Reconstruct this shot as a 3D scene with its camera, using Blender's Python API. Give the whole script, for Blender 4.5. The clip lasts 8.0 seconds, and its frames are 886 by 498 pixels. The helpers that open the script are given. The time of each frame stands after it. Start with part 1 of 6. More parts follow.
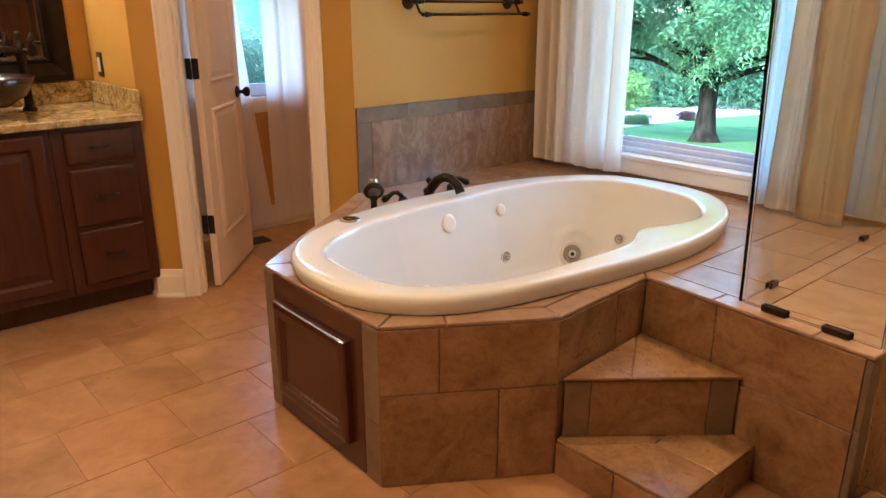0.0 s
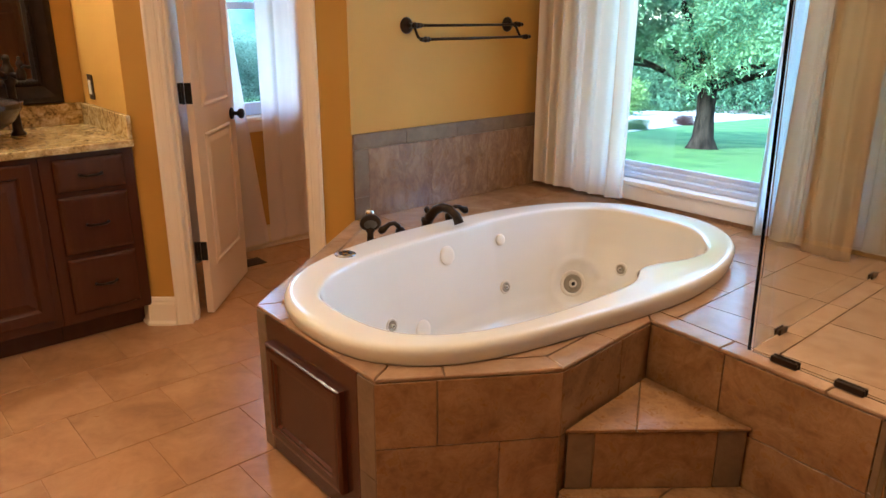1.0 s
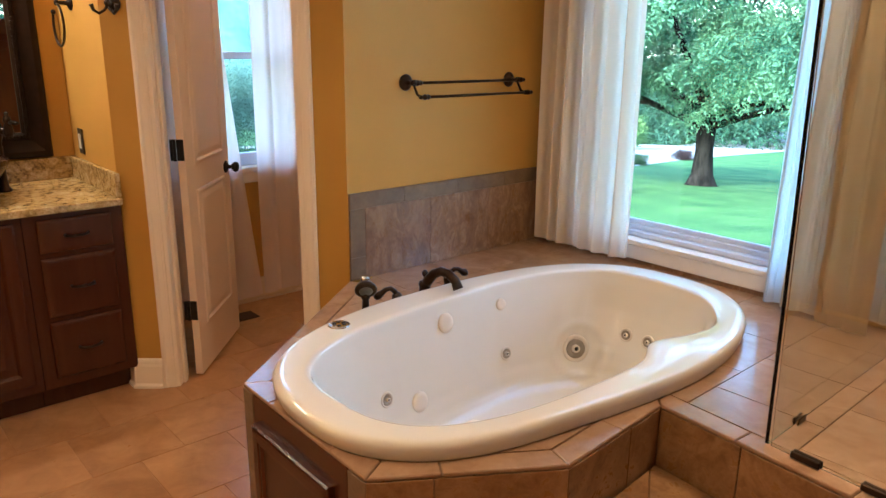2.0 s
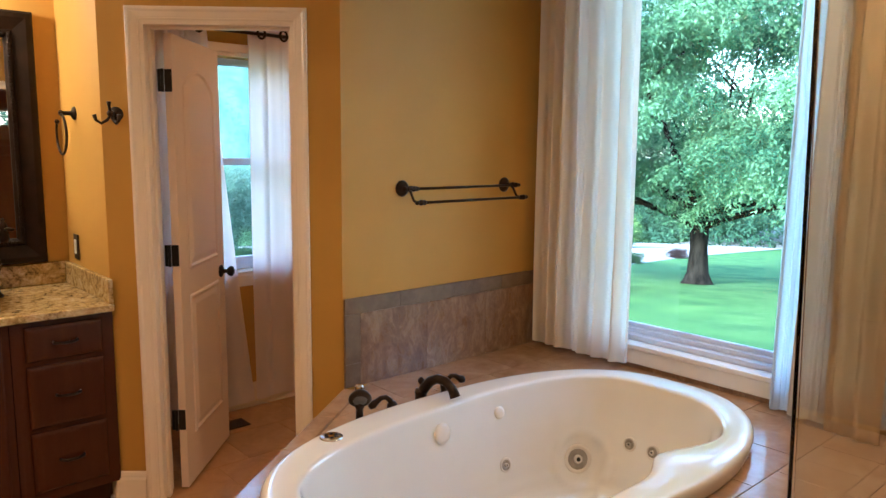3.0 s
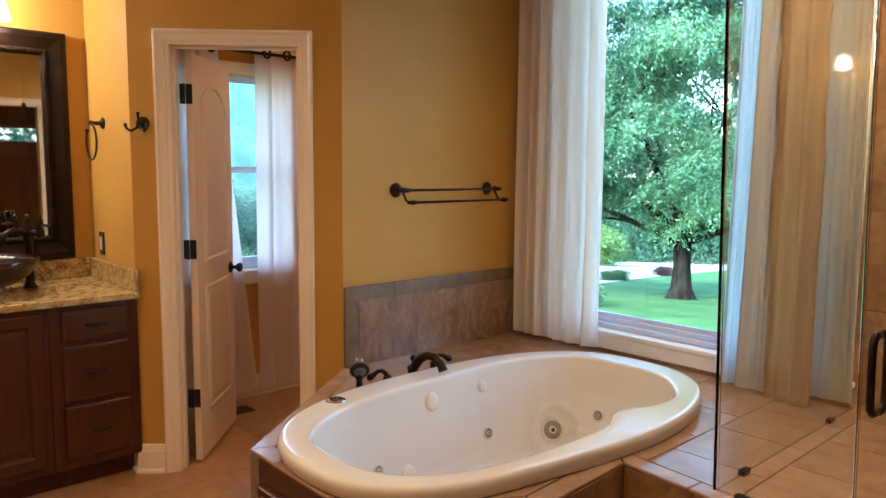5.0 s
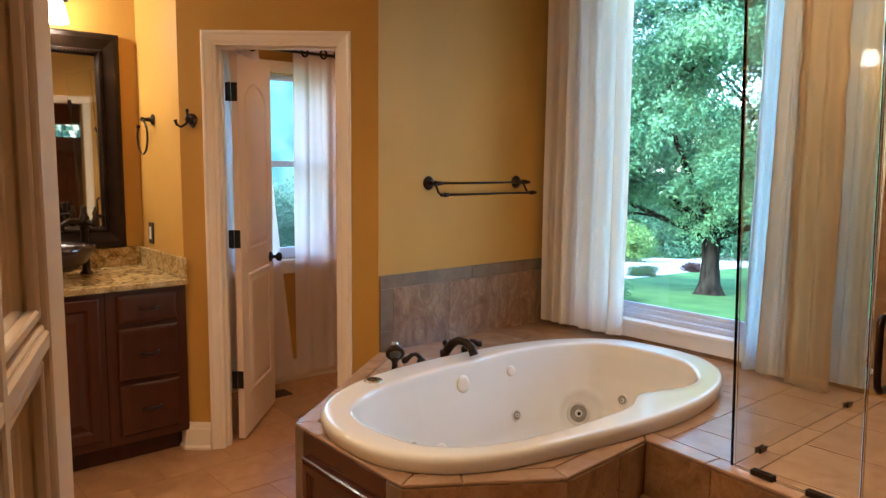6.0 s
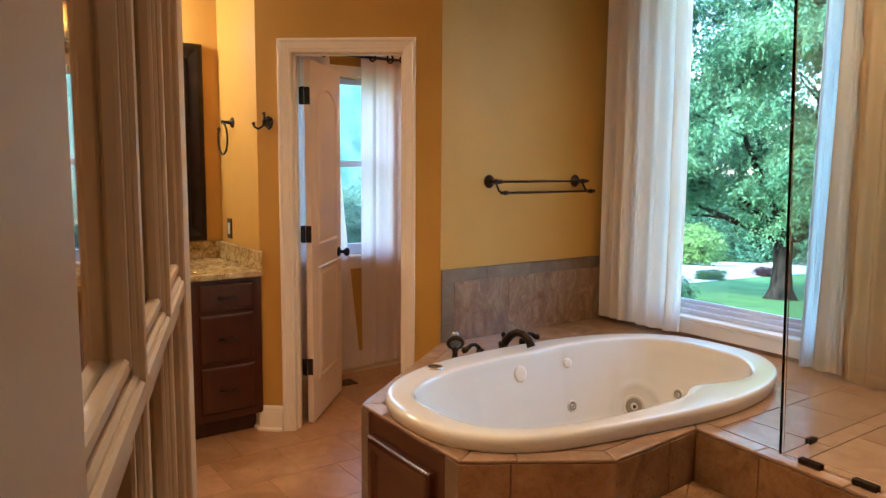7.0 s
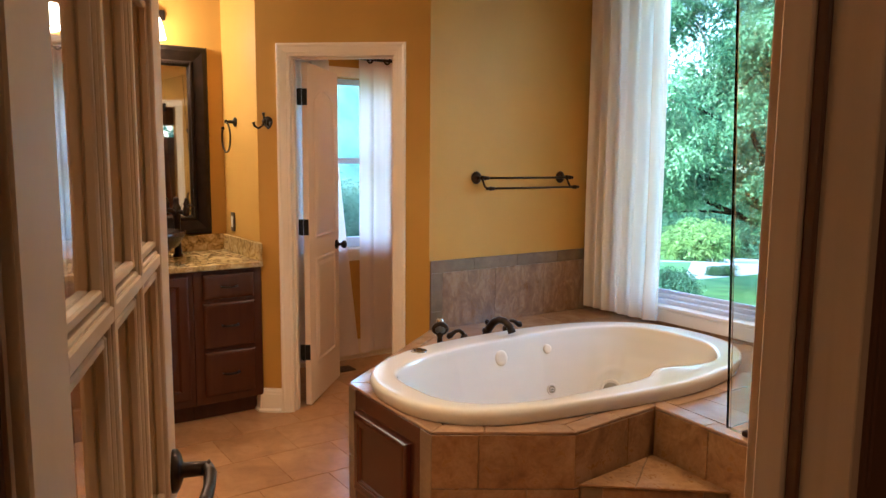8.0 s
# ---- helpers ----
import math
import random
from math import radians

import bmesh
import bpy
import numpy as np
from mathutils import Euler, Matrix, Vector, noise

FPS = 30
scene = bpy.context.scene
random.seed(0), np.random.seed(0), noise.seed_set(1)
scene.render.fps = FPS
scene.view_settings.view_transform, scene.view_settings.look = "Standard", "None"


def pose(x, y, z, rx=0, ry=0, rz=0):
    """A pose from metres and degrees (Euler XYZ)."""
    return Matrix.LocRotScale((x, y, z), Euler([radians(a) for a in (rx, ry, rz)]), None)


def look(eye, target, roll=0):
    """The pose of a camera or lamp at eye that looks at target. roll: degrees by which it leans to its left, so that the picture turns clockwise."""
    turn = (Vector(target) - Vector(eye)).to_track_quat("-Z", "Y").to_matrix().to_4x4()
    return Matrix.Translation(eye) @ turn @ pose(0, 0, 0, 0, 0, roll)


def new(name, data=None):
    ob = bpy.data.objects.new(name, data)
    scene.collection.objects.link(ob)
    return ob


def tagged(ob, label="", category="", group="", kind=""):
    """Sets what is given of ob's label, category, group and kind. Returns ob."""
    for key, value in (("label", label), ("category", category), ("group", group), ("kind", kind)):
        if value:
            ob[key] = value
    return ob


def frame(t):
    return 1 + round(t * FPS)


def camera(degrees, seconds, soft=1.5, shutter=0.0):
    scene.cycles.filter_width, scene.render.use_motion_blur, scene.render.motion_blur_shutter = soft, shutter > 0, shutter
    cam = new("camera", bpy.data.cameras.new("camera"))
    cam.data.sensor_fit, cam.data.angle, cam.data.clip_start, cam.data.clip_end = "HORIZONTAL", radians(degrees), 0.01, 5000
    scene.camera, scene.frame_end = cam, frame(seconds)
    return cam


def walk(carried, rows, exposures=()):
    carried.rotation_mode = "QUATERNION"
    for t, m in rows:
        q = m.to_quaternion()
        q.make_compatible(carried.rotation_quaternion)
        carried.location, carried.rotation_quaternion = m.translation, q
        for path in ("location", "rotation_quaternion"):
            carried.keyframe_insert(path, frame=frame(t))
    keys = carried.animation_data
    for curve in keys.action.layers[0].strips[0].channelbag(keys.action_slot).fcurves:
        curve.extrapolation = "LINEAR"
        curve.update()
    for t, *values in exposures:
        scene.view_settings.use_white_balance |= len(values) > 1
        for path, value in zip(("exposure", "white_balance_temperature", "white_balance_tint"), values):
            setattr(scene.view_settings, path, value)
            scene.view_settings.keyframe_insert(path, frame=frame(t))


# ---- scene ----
cam = camera(62.8, 8.0)
PATH = [
    (0, (0.099, 0.102, 1.348), (1.35, 1.531, 0.72), -0.0),
    (0.5, (0.118, 0.134, 1.395), (1.374, 1.56, 0.771), 0.2),
    (1, (0.167, 0.188, 1.445), (1.425, 1.612, 0.822), 0.3),
    (1.2, (0.191, 0.214, 1.459), (1.451, 1.639, 0.839), 0.5),
    (2.3, (0.282, 0.316, 1.562), (1.572, 1.773, 1.098), 0.6),
    (2.5, (0.287, 0.319, 1.557), (1.586, 1.787, 1.163), 0.5),
    (3, (0.296, 0.331, 1.569), (1.613, 1.81, 1.29), 0.6),
    (3.5, (0.277, 0.294, 1.578), (1.604, 1.77, 1.336), 0.6),
    (4, (0.201, 0.209, 1.542), (1.54, 1.678, 1.321), 0.6),
    (4.5, (0.102, 0.107, 1.514), (1.447, 1.569, 1.291), 0.6),
    (5.8, (-0.081, -0.066, 1.488), (1.237, 1.42, 1.258), 0.6),
    (6, (-0.106, -0.082, 1.491), (1.183, 1.429, 1.254), 0.6),
    (6.5, (-0.156, -0.137, 1.481), (1.049, 1.442, 1.248), 0.5),
    (7, (-0.194, -0.218, 1.478), (0.958, 1.401, 1.244), 0.5),
    (7.5, (-0.201, -0.335, 1.494), (0.93, 1.296, 1.249), 0.5),
    (8, (-0.216, -0.489, 1.486), (0.905, 1.15, 1.241), 0.5),
]
walk(cam, [(t, look(eye, target, roll)) for t, eye, target, roll in PATH],
     exposures=[(0.0, 3.98, 5500, 10), (1.2, 3.88, 5500, 10), (2.5, 3.68, 5500, 10), (3.5, 3.63, 5500, 10), (6.5, 3.67, 5500, 10), (8.0, 3.84, 5500, 10)])

# ---- world, sun and exposure ----
world = bpy.data.worlds.new("world")
scene.world = world
world.use_nodes = True
wnodes, wlinks = world.node_tree.nodes, world.node_tree.links
sky = wnodes.new("ShaderNodeTexSky")
sky.sky_type = "NISHITA"
sky.sun_disc = False
sky.sun_elevation = radians(26)
sky.sun_rotation = radians(267)
wlinks.new(sky.outputs[0], wnodes["Background"].inputs[0])
wnodes["Background"].inputs[1].default_value = 0.15

sun = new("sun", bpy.data.lights.new("sun", "SUN"))
sun.data.energy, sun.data.angle, sun.data.color = 1.6, radians(12), (1.0, 0.95, 0.86)
sun.matrix_world = look((0, 0, 0), (0.87, 0.05, -0.42))


# a fill lamp added under the bath window's head, in place of more skylight
day = new("window_sky_fill", bpy.data.lights.new("window_sky_fill", "AREA"))
day.data.shape, day.data.size, day.data.size_y = "RECTANGLE", 0.66, 0.13
day.data.energy, day.data.color = 0.20, (0.84, 0.96, 1.0)
day.matrix_world = look((3.335, 1.92, 2.495), (2.335, 1.85, 1.60))


def bulb(name, place, watts, radius, colour=(1.0, 0.80, 0.54)):
    lamp = new(name, bpy.data.lights.new(name, "POINT"))
    lamp.data.energy, lamp.data.shadow_soft_size, lamp.data.color = watts, radius, colour
    lamp.location = place
    return lamp


# ---- materials ----
def mat(name, colour, rough=0.5, metal=0.0, colour2=None, scale=6.0, detail=5.0, bump=0.0, bump_scale=60.0, spread=0.0,
        rough2=None, coat=0.0, contrast=(0.35, 0.65), stretch=None, distortion=0.0):
    """A node material: two colours mixed by noise, fine bump, and a shift of value from object to object."""
    m = bpy.data.materials.new(name)
    m.use_nodes = True
    n, l = m.node_tree.nodes, m.node_tree.links
    b = n["Principled BSDF"]
    b.inputs["Base Color"].default_value = (*colour, 1)
    b.inputs["Roughness"].default_value = rough
    b.inputs["Metallic"].default_value = metal
    b.inputs["Coat Weight"].default_value = coat
    b.inputs["Coat Roughness"].default_value = 0.08
    co = n.new("ShaderNodeTexCoord")
    src = co.outputs["Object"]
    if stretch:
        mp = n.new("ShaderNodeMapping")
        mp.inputs["Scale"].default_value = stretch
        l.new(src, mp.inputs["Vector"])
        src = mp.outputs["Vector"]
    if spread:
        inf = n.new("ShaderNodeObjectInfo")
        off = n.new("ShaderNodeVectorMath")
        off.operation = "MULTIPLY_ADD"
        l.new(inf.outputs["Random"], off.inputs[0])
        off.inputs[1].default_value = (17.0, 31.0, 11.0)
        l.new(src, off.inputs[2])
        src = off.outputs[0]
    if colour2:
        tx = n.new("ShaderNodeTexNoise")
        tx.inputs["Scale"].default_value = scale
        tx.inputs["Detail"].default_value = detail
        tx.inputs["Distortion"].default_value = distortion
        l.new(src, tx.inputs["Vector"])
        rp = n.new("ShaderNodeValToRGB")
        rp.color_ramp.elements[0].position, rp.color_ramp.elements[1].position = contrast
        rp.color_ramp.elements[0].color, rp.color_ramp.elements[1].color = (*colour, 1), (*colour2, 1)
        l.new(tx.outputs["Fac"], rp.inputs["Fac"])
        out = rp.outputs["Color"]
        if spread:
            hs = n.new("ShaderNodeHueSaturation")
            mr = n.new("ShaderNodeMapRange")
            mr.inputs["To Min"].default_value, mr.inputs["To Max"].default_value = 1 - spread, 1 + spread
            l.new(inf.outputs["Random"], mr.inputs["Value"])
            l.new(mr.outputs["Result"], hs.inputs["Value"])
            l.new(out, hs.inputs["Color"])
            out = hs.outputs["Color"]
        l.new(out, b.inputs["Base Color"])
        if rough2 is not None:
            rr = n.new("ShaderNodeMapRange")
            rr.inputs["To Min"].default_value, rr.inputs["To Max"].default_value = rough, rough2
            l.new(tx.outputs["Fac"], rr.inputs["Value"])
            l.new(rr.outputs["Result"], b.inputs["Roughness"])
    if bump:
        bt = n.new("ShaderNodeTexNoise")
        bt.inputs["Scale"].default_value = bump_scale
        bt.inputs["Detail"].default_value = 4
        l.new(src, bt.inputs["Vector"])
        bp = n.new("ShaderNodeBump")
        bp.inputs["Strength"].default_value = bump
        bp.inputs["Distance"].default_value = 0.004
        l.new(bt.outputs["Fac"], bp.inputs["Height"])
        l.new(bp.outputs["Normal"], b.inputs["Normal"])
    return m


PAINT = mat("ochre_wall_paint", (0.515, 0.280, 0.052), 0.5, colour2=(0.555, 0.306, 0.061), scale=2.0, bump=0.12, bump_scale=180)
PAINT.node_tree.nodes["Principled BSDF"].inputs["Specular IOR Level"].default_value = 0.25
CEIL = mat("ceiling_paint", (0.75, 0.68, 0.55), 0.8, colour2=(0.78, 0.71, 0.58), scale=3.0, bump=0.2, bump_scale=90)
TRIM = mat("white_trim_paint", (0.85, 0.735, 0.60), 0.35, colour2=(0.88, 0.765, 0.63), scale=4.0, bump=0.04, bump_scale=40)
WTRIM = mat("white_window_paint", (0.86, 0.85, 0.83), 0.35, colour2=(0.89, 0.88, 0.86), scale=4.0, bump=0.04, bump_scale=40)
DOORP = mat("white_door_paint", (0.79, 0.635, 0.515), 0.38, colour2=(0.82, 0.665, 0.545), scale=3.0, bump=0.06, bump_scale=70)
# the blue of daylight on the sashes is put into the base colour
SASH = mat("skylit_vinyl_sash", (0.62, 0.70, 0.88), 0.4, colour2=(0.66, 0.73, 0.90), scale=5.0)
def stone(name, dark, mid, light, rough, cloud=3.0, vein=14.0, spread=0.06, bump=0.12, stretch=(1, 1, 1), sheen=0.16):
    """Mottled ceramic or travertine: broad clouds, finer mottling and pits, each piece shifted and toned on its own."""
    m = bpy.data.materials.new(name)
    m.use_nodes = True
    n, l = m.node_tree.nodes, m.node_tree.links
    b = n["Principled BSDF"]
    co, inf, mp = n.new("ShaderNodeTexCoord"), n.new("ShaderNodeObjectInfo"), n.new("ShaderNodeMapping")
    mp.inputs["Scale"].default_value = stretch
    l.new(co.outputs["Object"], mp.inputs["Vector"])
    off = n.new("ShaderNodeVectorMath")
    off.operation = "MULTIPLY_ADD"
    off.inputs[1].default_value = (19.0, 37.0, 13.0)
    l.new(inf.outputs["Random"], off.inputs[0])
    l.new(mp.outputs["Vector"], off.inputs[2])

    def tex(scale, detail, distortion, rough_t=0.6):
        t = n.new("ShaderNodeTexNoise")
        t.inputs["Scale"].default_value, t.inputs["Detail"].default_value = scale, detail
        t.inputs["Distortion"].default_value, t.inputs["Roughness"].default_value = distortion, rough_t
        l.new(off.outputs[0], t.inputs["Vector"])
        return t

    big, fine = tex(cloud, 4, 1.4), tex(vein, 9, 0.7, 0.68)
    mix = n.new("ShaderNodeMath")
    mix.operation = "MULTIPLY_ADD"
    mix.inputs[1].default_value = 0.55
    l.new(big.outputs["Fac"], mix.inputs[0])
    half = n.new("ShaderNodeMath")
    half.operation = "MULTIPLY"
    half.inputs[1].default_value = 0.45
    l.new(fine.outputs["Fac"], half.inputs[0])
    l.new(half.outputs[0], mix.inputs[2])
    rp = n.new("ShaderNodeValToRGB")
    e = rp.color_ramp.elements
    e[0].position, e[0].color = 0.36, (*dark, 1)
    e[1].position, e[1].color = 0.64, (*light, 1)
    q = e.new(0.49)
    q.color = (*mid, 1)
    l.new(mix.outputs[0], rp.inputs["Fac"])
    hs, mr = n.new("ShaderNodeHueSaturation"), n.new("ShaderNodeMapRange")
    mr.inputs["To Min"].default_value, mr.inputs["To Max"].default_value = 1 - spread, 1 + spread
    l.new(inf.outputs["Random"], mr.inputs["Value"])
    l.new(mr.outputs["Result"], hs.inputs["Value"])
    l.new(rp.outputs["Color"], hs.inputs["Color"])
    l.new(hs.outputs["Color"], b.inputs["Base Color"])
    rr = n.new("ShaderNodeMapRange")
    rr.inputs["From Min"].default_value, rr.inputs["From Max"].default_value = 0.3, 0.7
    rr.inputs["To Min"].default_value, rr.inputs["To Max"].default_value = rough + sheen * 0.75, rough - sheen * 0.25
    l.new(fine.outputs["Fac"], rr.inputs["Value"])
    l.new(rr.outputs["Result"], b.inputs["Roughness"])
    bp = n.new("ShaderNodeBump")
    bp.inputs["Strength"].default_value, bp.inputs["Distance"].default_value = bump, 0.003
    l.new(mix.outputs[0], bp.inputs["Height"])
    l.new(bp.outputs["Normal"], b.inputs["Normal"])
    return m


TILE_F = stone("floor_tile", (0.285, 0.133, 0.050), (0.37, 0.182, 0.073), (0.445, 0.24, 0.108), 0.29, cloud=3.4, vein=10.0, spread=0.07, bump=0.04, sheen=0.08)
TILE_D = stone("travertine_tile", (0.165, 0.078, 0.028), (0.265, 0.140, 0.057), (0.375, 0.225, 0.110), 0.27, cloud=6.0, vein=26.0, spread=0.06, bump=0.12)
# greyed a little: some of the window's pale reflection is in the colour
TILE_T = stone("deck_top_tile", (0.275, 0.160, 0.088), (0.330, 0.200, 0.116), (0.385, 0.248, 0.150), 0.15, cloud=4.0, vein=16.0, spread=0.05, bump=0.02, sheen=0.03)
TILE_B = stone("border_tile", (0.145, 0.096, 0.053), (0.178, 0.120, 0.069), (0.215, 0.148, 0.088), 0.34, cloud=5.0, vein=30.0, spread=0.05)
TILE_W = stone("wall_splash_tile", (0.165, 0.085, 0.042), (0.245, 0.140, 0.073), (0.40, 0.262, 0.155), 0.26, cloud=6.0, vein=20.0, spread=0.05, bump=0.3, stretch=(1.7, 1.7, 1.0))
GROUT_F = mat("floor_grout", (0.30, 0.150, 0.064), 0.85, colour2=(0.36, 0.185, 0.081), scale=14.0, bump=0.2, bump_scale=120)
GROUT = mat("grout", (0.27, 0.165, 0.09), 0.85, colour2=(0.33, 0.205, 0.12), scale=30.0, bump=0.2, bump_scale=120)
WOOD = mat("cherry_wood", (0.045, 0.0100, 0.0034), 0.27, colour2=(0.066, 0.0160, 0.0052), scale=2.6, detail=6, stretch=(9, 9, 0.8), bump=0.03, bump_scale=25, coat=0.12, distortion=0.7, contrast=(0.25, 0.75))
GRANITE = stone("granite", (0.07, 0.036, 0.012), (0.43, 0.28, 0.095), (0.68, 0.53, 0.28), 0.10, cloud=16.0, vein=75.0, spread=0.02, bump=0.0)
ACRYL = mat("acrylic_tub", (0.71, 0.675, 0.61), 0.07, colour2=(0.73, 0.695, 0.63), scale=2.0, coat=0.5)
ACRYL.node_tree.nodes["Principled BSDF"].inputs["Coat Roughness"].default_value = 0.02
ACRYL.node_tree.nodes["Principled BSDF"].inputs["Specular IOR Level"].default_value = 0.4
FLANGE = mat("ivory_jet_plastic", (0.66, 0.60, 0.52), 0.3, colour2=(0.69, 0.63, 0.55), scale=9.0)
JETM = mat("brushed_grey_jet", (0.29, 0.25, 0.20), 0.32, 0.6, colour2=(0.37, 0.32, 0.26), scale=30.0)
CAPM = mat("almond_plastic", (0.72, 0.64, 0.53), 0.32, colour2=(0.75, 0.67, 0.56), scale=9.0)
BRONZE = mat("oil_rubbed_bronze", (0.022, 0.014, 0.010), 0.33, 0.75, colour2=(0.045, 0.027, 0.017), scale=25.0)
BLACKM = mat("black_hinge", (0.012, 0.011, 0.011), 0.4, 0.5, colour2=(0.02, 0.018, 0.017), scale=30.0)
CHROME = mat("chrome", (0.62, 0.60, 0.57), 0.14, 1.0)
FRAME_M = mat("dark_mirror_frame", (0.010, 0.005, 0.0025), 0.34, colour2=(0.022, 0.011, 0.006), scale=12.0, coat=0.0, bump=0.05)
FRAME_M.node_tree.nodes["Principled BSDF"].inputs["Specular IOR Level"].default_value = 0.22
BASIN = mat("brown_glass_basin", (0.018, 0.007, 0.004), 0.24, colour2=(0.035, 0.013, 0.006), scale=10.0, coat=0.12)
# one dark brown for all the hall's walls
HALL = mat("hall_wall_brown", (0.20, 0.10, 0.045), 0.7, colour2=(0.23, 0.115, 0.05), scale=3.0)
WARDW = mat("warm_brown_wardrobe_wood", (0.31, 0.112, 0.028), 0.4, colour2=(0.39, 0.145, 0.038), scale=2.6, detail=6, stretch=(9, 9, 0.8), contrast=(0.3, 0.7))
CLOSET = mat("closet_wall_paint", (0.42, 0.18, 0.07), 0.7, colour2=(0.46, 0.205, 0.08), scale=3.0)
PLASTIC_D = mat("brown_outlet_plate", (0.03, 0.018, 0.01), 0.35)
PLASTIC_W = mat("white_switch", (0.75, 0.73, 0.68), 0.35)
VENTM = mat("brown_floor_vent", (0.05, 0.025, 0.014), 0.5, 0.3)

MIRROR = bpy.data.materials.new("mirror_glass")
MIRROR.use_nodes = True
MIRROR.node_tree.nodes["Principled BSDF"].inputs["Metallic"].default_value = 1.0
MIRROR.node_tree.nodes["Principled BSDF"].inputs["Roughness"].default_value = 0.02
MIRROR.node_tree.nodes["Principled BSDF"].inputs["Base Color"].default_value = (0.88, 0.88, 0.86, 1)


def glass(name, colour, rough=0.0):
    m = bpy.data.materials.new(name)
    m.use_nodes = True
    b = m.node_tree.nodes["Principled BSDF"]
    b.inputs["Base Color"].default_value = (*colour, 1)
    b.inputs["Roughness"].default_value = rough
    b.inputs["Transmission Weight"].default_value = 1.0
    b.inputs["IOR"].default_value = 1.48
    return m


GLASS_S = glass("shower_glass", (0.93, 0.965, 0.955))
GLASS_W = glass("window_glass", (0.90, 1.0, 0.995))
GLASS_W.node_tree.nodes["Principled BSDF"].inputs["IOR"].default_value = 1.25
GLASS_D = glass("door_pane_glass", (0.97, 0.98, 0.97))


def cloth(name, colour, translucent):
    m = bpy.data.materials.new(name)
    m.use_nodes = True
    n, l = m.node_tree.nodes, m.node_tree.links
    b = n["Principled BSDF"]
    b.inputs["Base Color"].default_value = (*colour, 1)
    b.inputs["Roughness"].default_value = 0.85
    b.inputs["Sheen Weight"].default_value = 0.15
    tr = n.new("ShaderNodeBsdfTranslucent")
    tr.inputs["Color"].default_value = (*colour, 1)
    mx = n.new("ShaderNodeMixShader")
    mx.inputs[0].default_value = translucent
    co = n.new("ShaderNodeTexCoord")
    wv = n.new("ShaderNodeTexNoise")
    wv.inputs["Scale"].default_value = 140
    l.new(co.outputs["Object"], wv.inputs["Vector"])
    bp = n.new("ShaderNodeBump")
    bp.inputs["Strength"].default_value = 0.25
    bp.inputs["Distance"].default_value = 0.003
    l.new(wv.outputs["Fac"], bp.inputs["Height"])
    l.new(bp.outputs["Normal"], b.inputs["Normal"])
    l.new(b.outputs[0], mx.inputs[1])
    l.new(tr.outputs[0], mx.inputs[2])
    l.new(mx.outputs[0], n["Material Output"].inputs["Surface"])
    return m


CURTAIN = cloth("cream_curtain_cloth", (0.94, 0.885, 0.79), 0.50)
# warm room light on the lined curtain is put into this tan
CURTAIN_S = cloth("warm_lit_curtain_cloth", (0.65, 0.465, 0.275), 0.05)
CURTAIN_G = cloth("greyish_half_curtain_cloth", (0.56, 0.51, 0.42), 0.18)
ENTRYP = mat("warm_entry_paint", (0.64, 0.49, 0.335), 0.4, colour2=(0.69, 0.535, 0.375), scale=3.0, bump=0.06, bump_scale=70)
# dark brown of the hall casing and of the strip behind the stop
HALLDARK = mat("dark_hall_brown", (0.10, 0.042, 0.017), 0.5, colour2=(0.135, 0.058, 0.024), scale=3.0, stretch=(9, 9, 0.8))
# white jamb paint; the hall's dim warm light is put into this tan
HALLTRIM = mat("warm_dim_lit_trim", (0.54, 0.40, 0.27), 0.45, colour2=(0.62, 0.47, 0.33), scale=2.0, stretch=(14, 14, 0.6))
SHEER = cloth("sheer_white_cloth", (0.72, 0.78, 0.81), 0.66)
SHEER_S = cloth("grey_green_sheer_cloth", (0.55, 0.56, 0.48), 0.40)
SHEER_P = cloth("pinkish_sheer_cloth", (0.91, 0.81, 0.79), 0.52)


def glow(name, colour, strength):
    m = bpy.data.materials.new(name)
    m.use_nodes = True
    b = m.node_tree.nodes["Principled BSDF"]
    b.inputs["Base Color"].default_value = (0.9, 0.85, 0.75, 1)
    b.inputs["Emission Color"].default_value = (*colour, 1)
    b.inputs["Emission Strength"].default_value = strength
    return m


LENS = glow("lit_lens", (1.0, 0.74, 0.44), 6.0)
SHADE = glow("lit_frosted_shade", (1.0, 0.82, 0.56), 1.2)


# ---- mesh helpers ----
def part(name, bm, material, parent=None, label="", smooth=False, at=None):
    """One mesh object from a bmesh, under a thing or a part."""
    me = bpy.data.meshes.new(name)
    bm.to_mesh(me)
    bm.free()
    if smooth:
        me.polygons.foreach_set("use_smooth", [True] * len(me.polygons))
    me.materials.append(material)
    ob = new(name, me)
    if at is not None:
        ob.matrix_world = at
    if parent is not None:
        ob.parent = parent
    if label:
        ob["label"] = label
    return ob


def thing(name, label, category, m=None, group="", kind=""):
    """An Empty at the base of a thing, that its parts hang under."""
    ob = new(name)
    ob.empty_display_size = 0.05
    if m is not None:
        ob.matrix_world = m
    return tagged(ob, label, category, group, kind)


def add_box(bm, x0, x1, y0, y1, z0, z1, bevel=0.0, segs=1):
    r = bmesh.ops.create_cube(bm, size=1.0)
    vs = r["verts"]
    for v in vs:
        v.co = Vector(((x0 + x1) / 2 + v.co.x * (x1 - x0), (y0 + y1) / 2 + v.co.y * (y1 - y0), (z0 + z1) / 2 + v.co.z * (z1 - z0)))
    if bevel:
        es = list({e for v in vs for e in v.link_edges})
        bmesh.ops.bevel(bm, geom=es, offset=bevel, segments=segs, affect="EDGES", profile=0.5)
    return vs


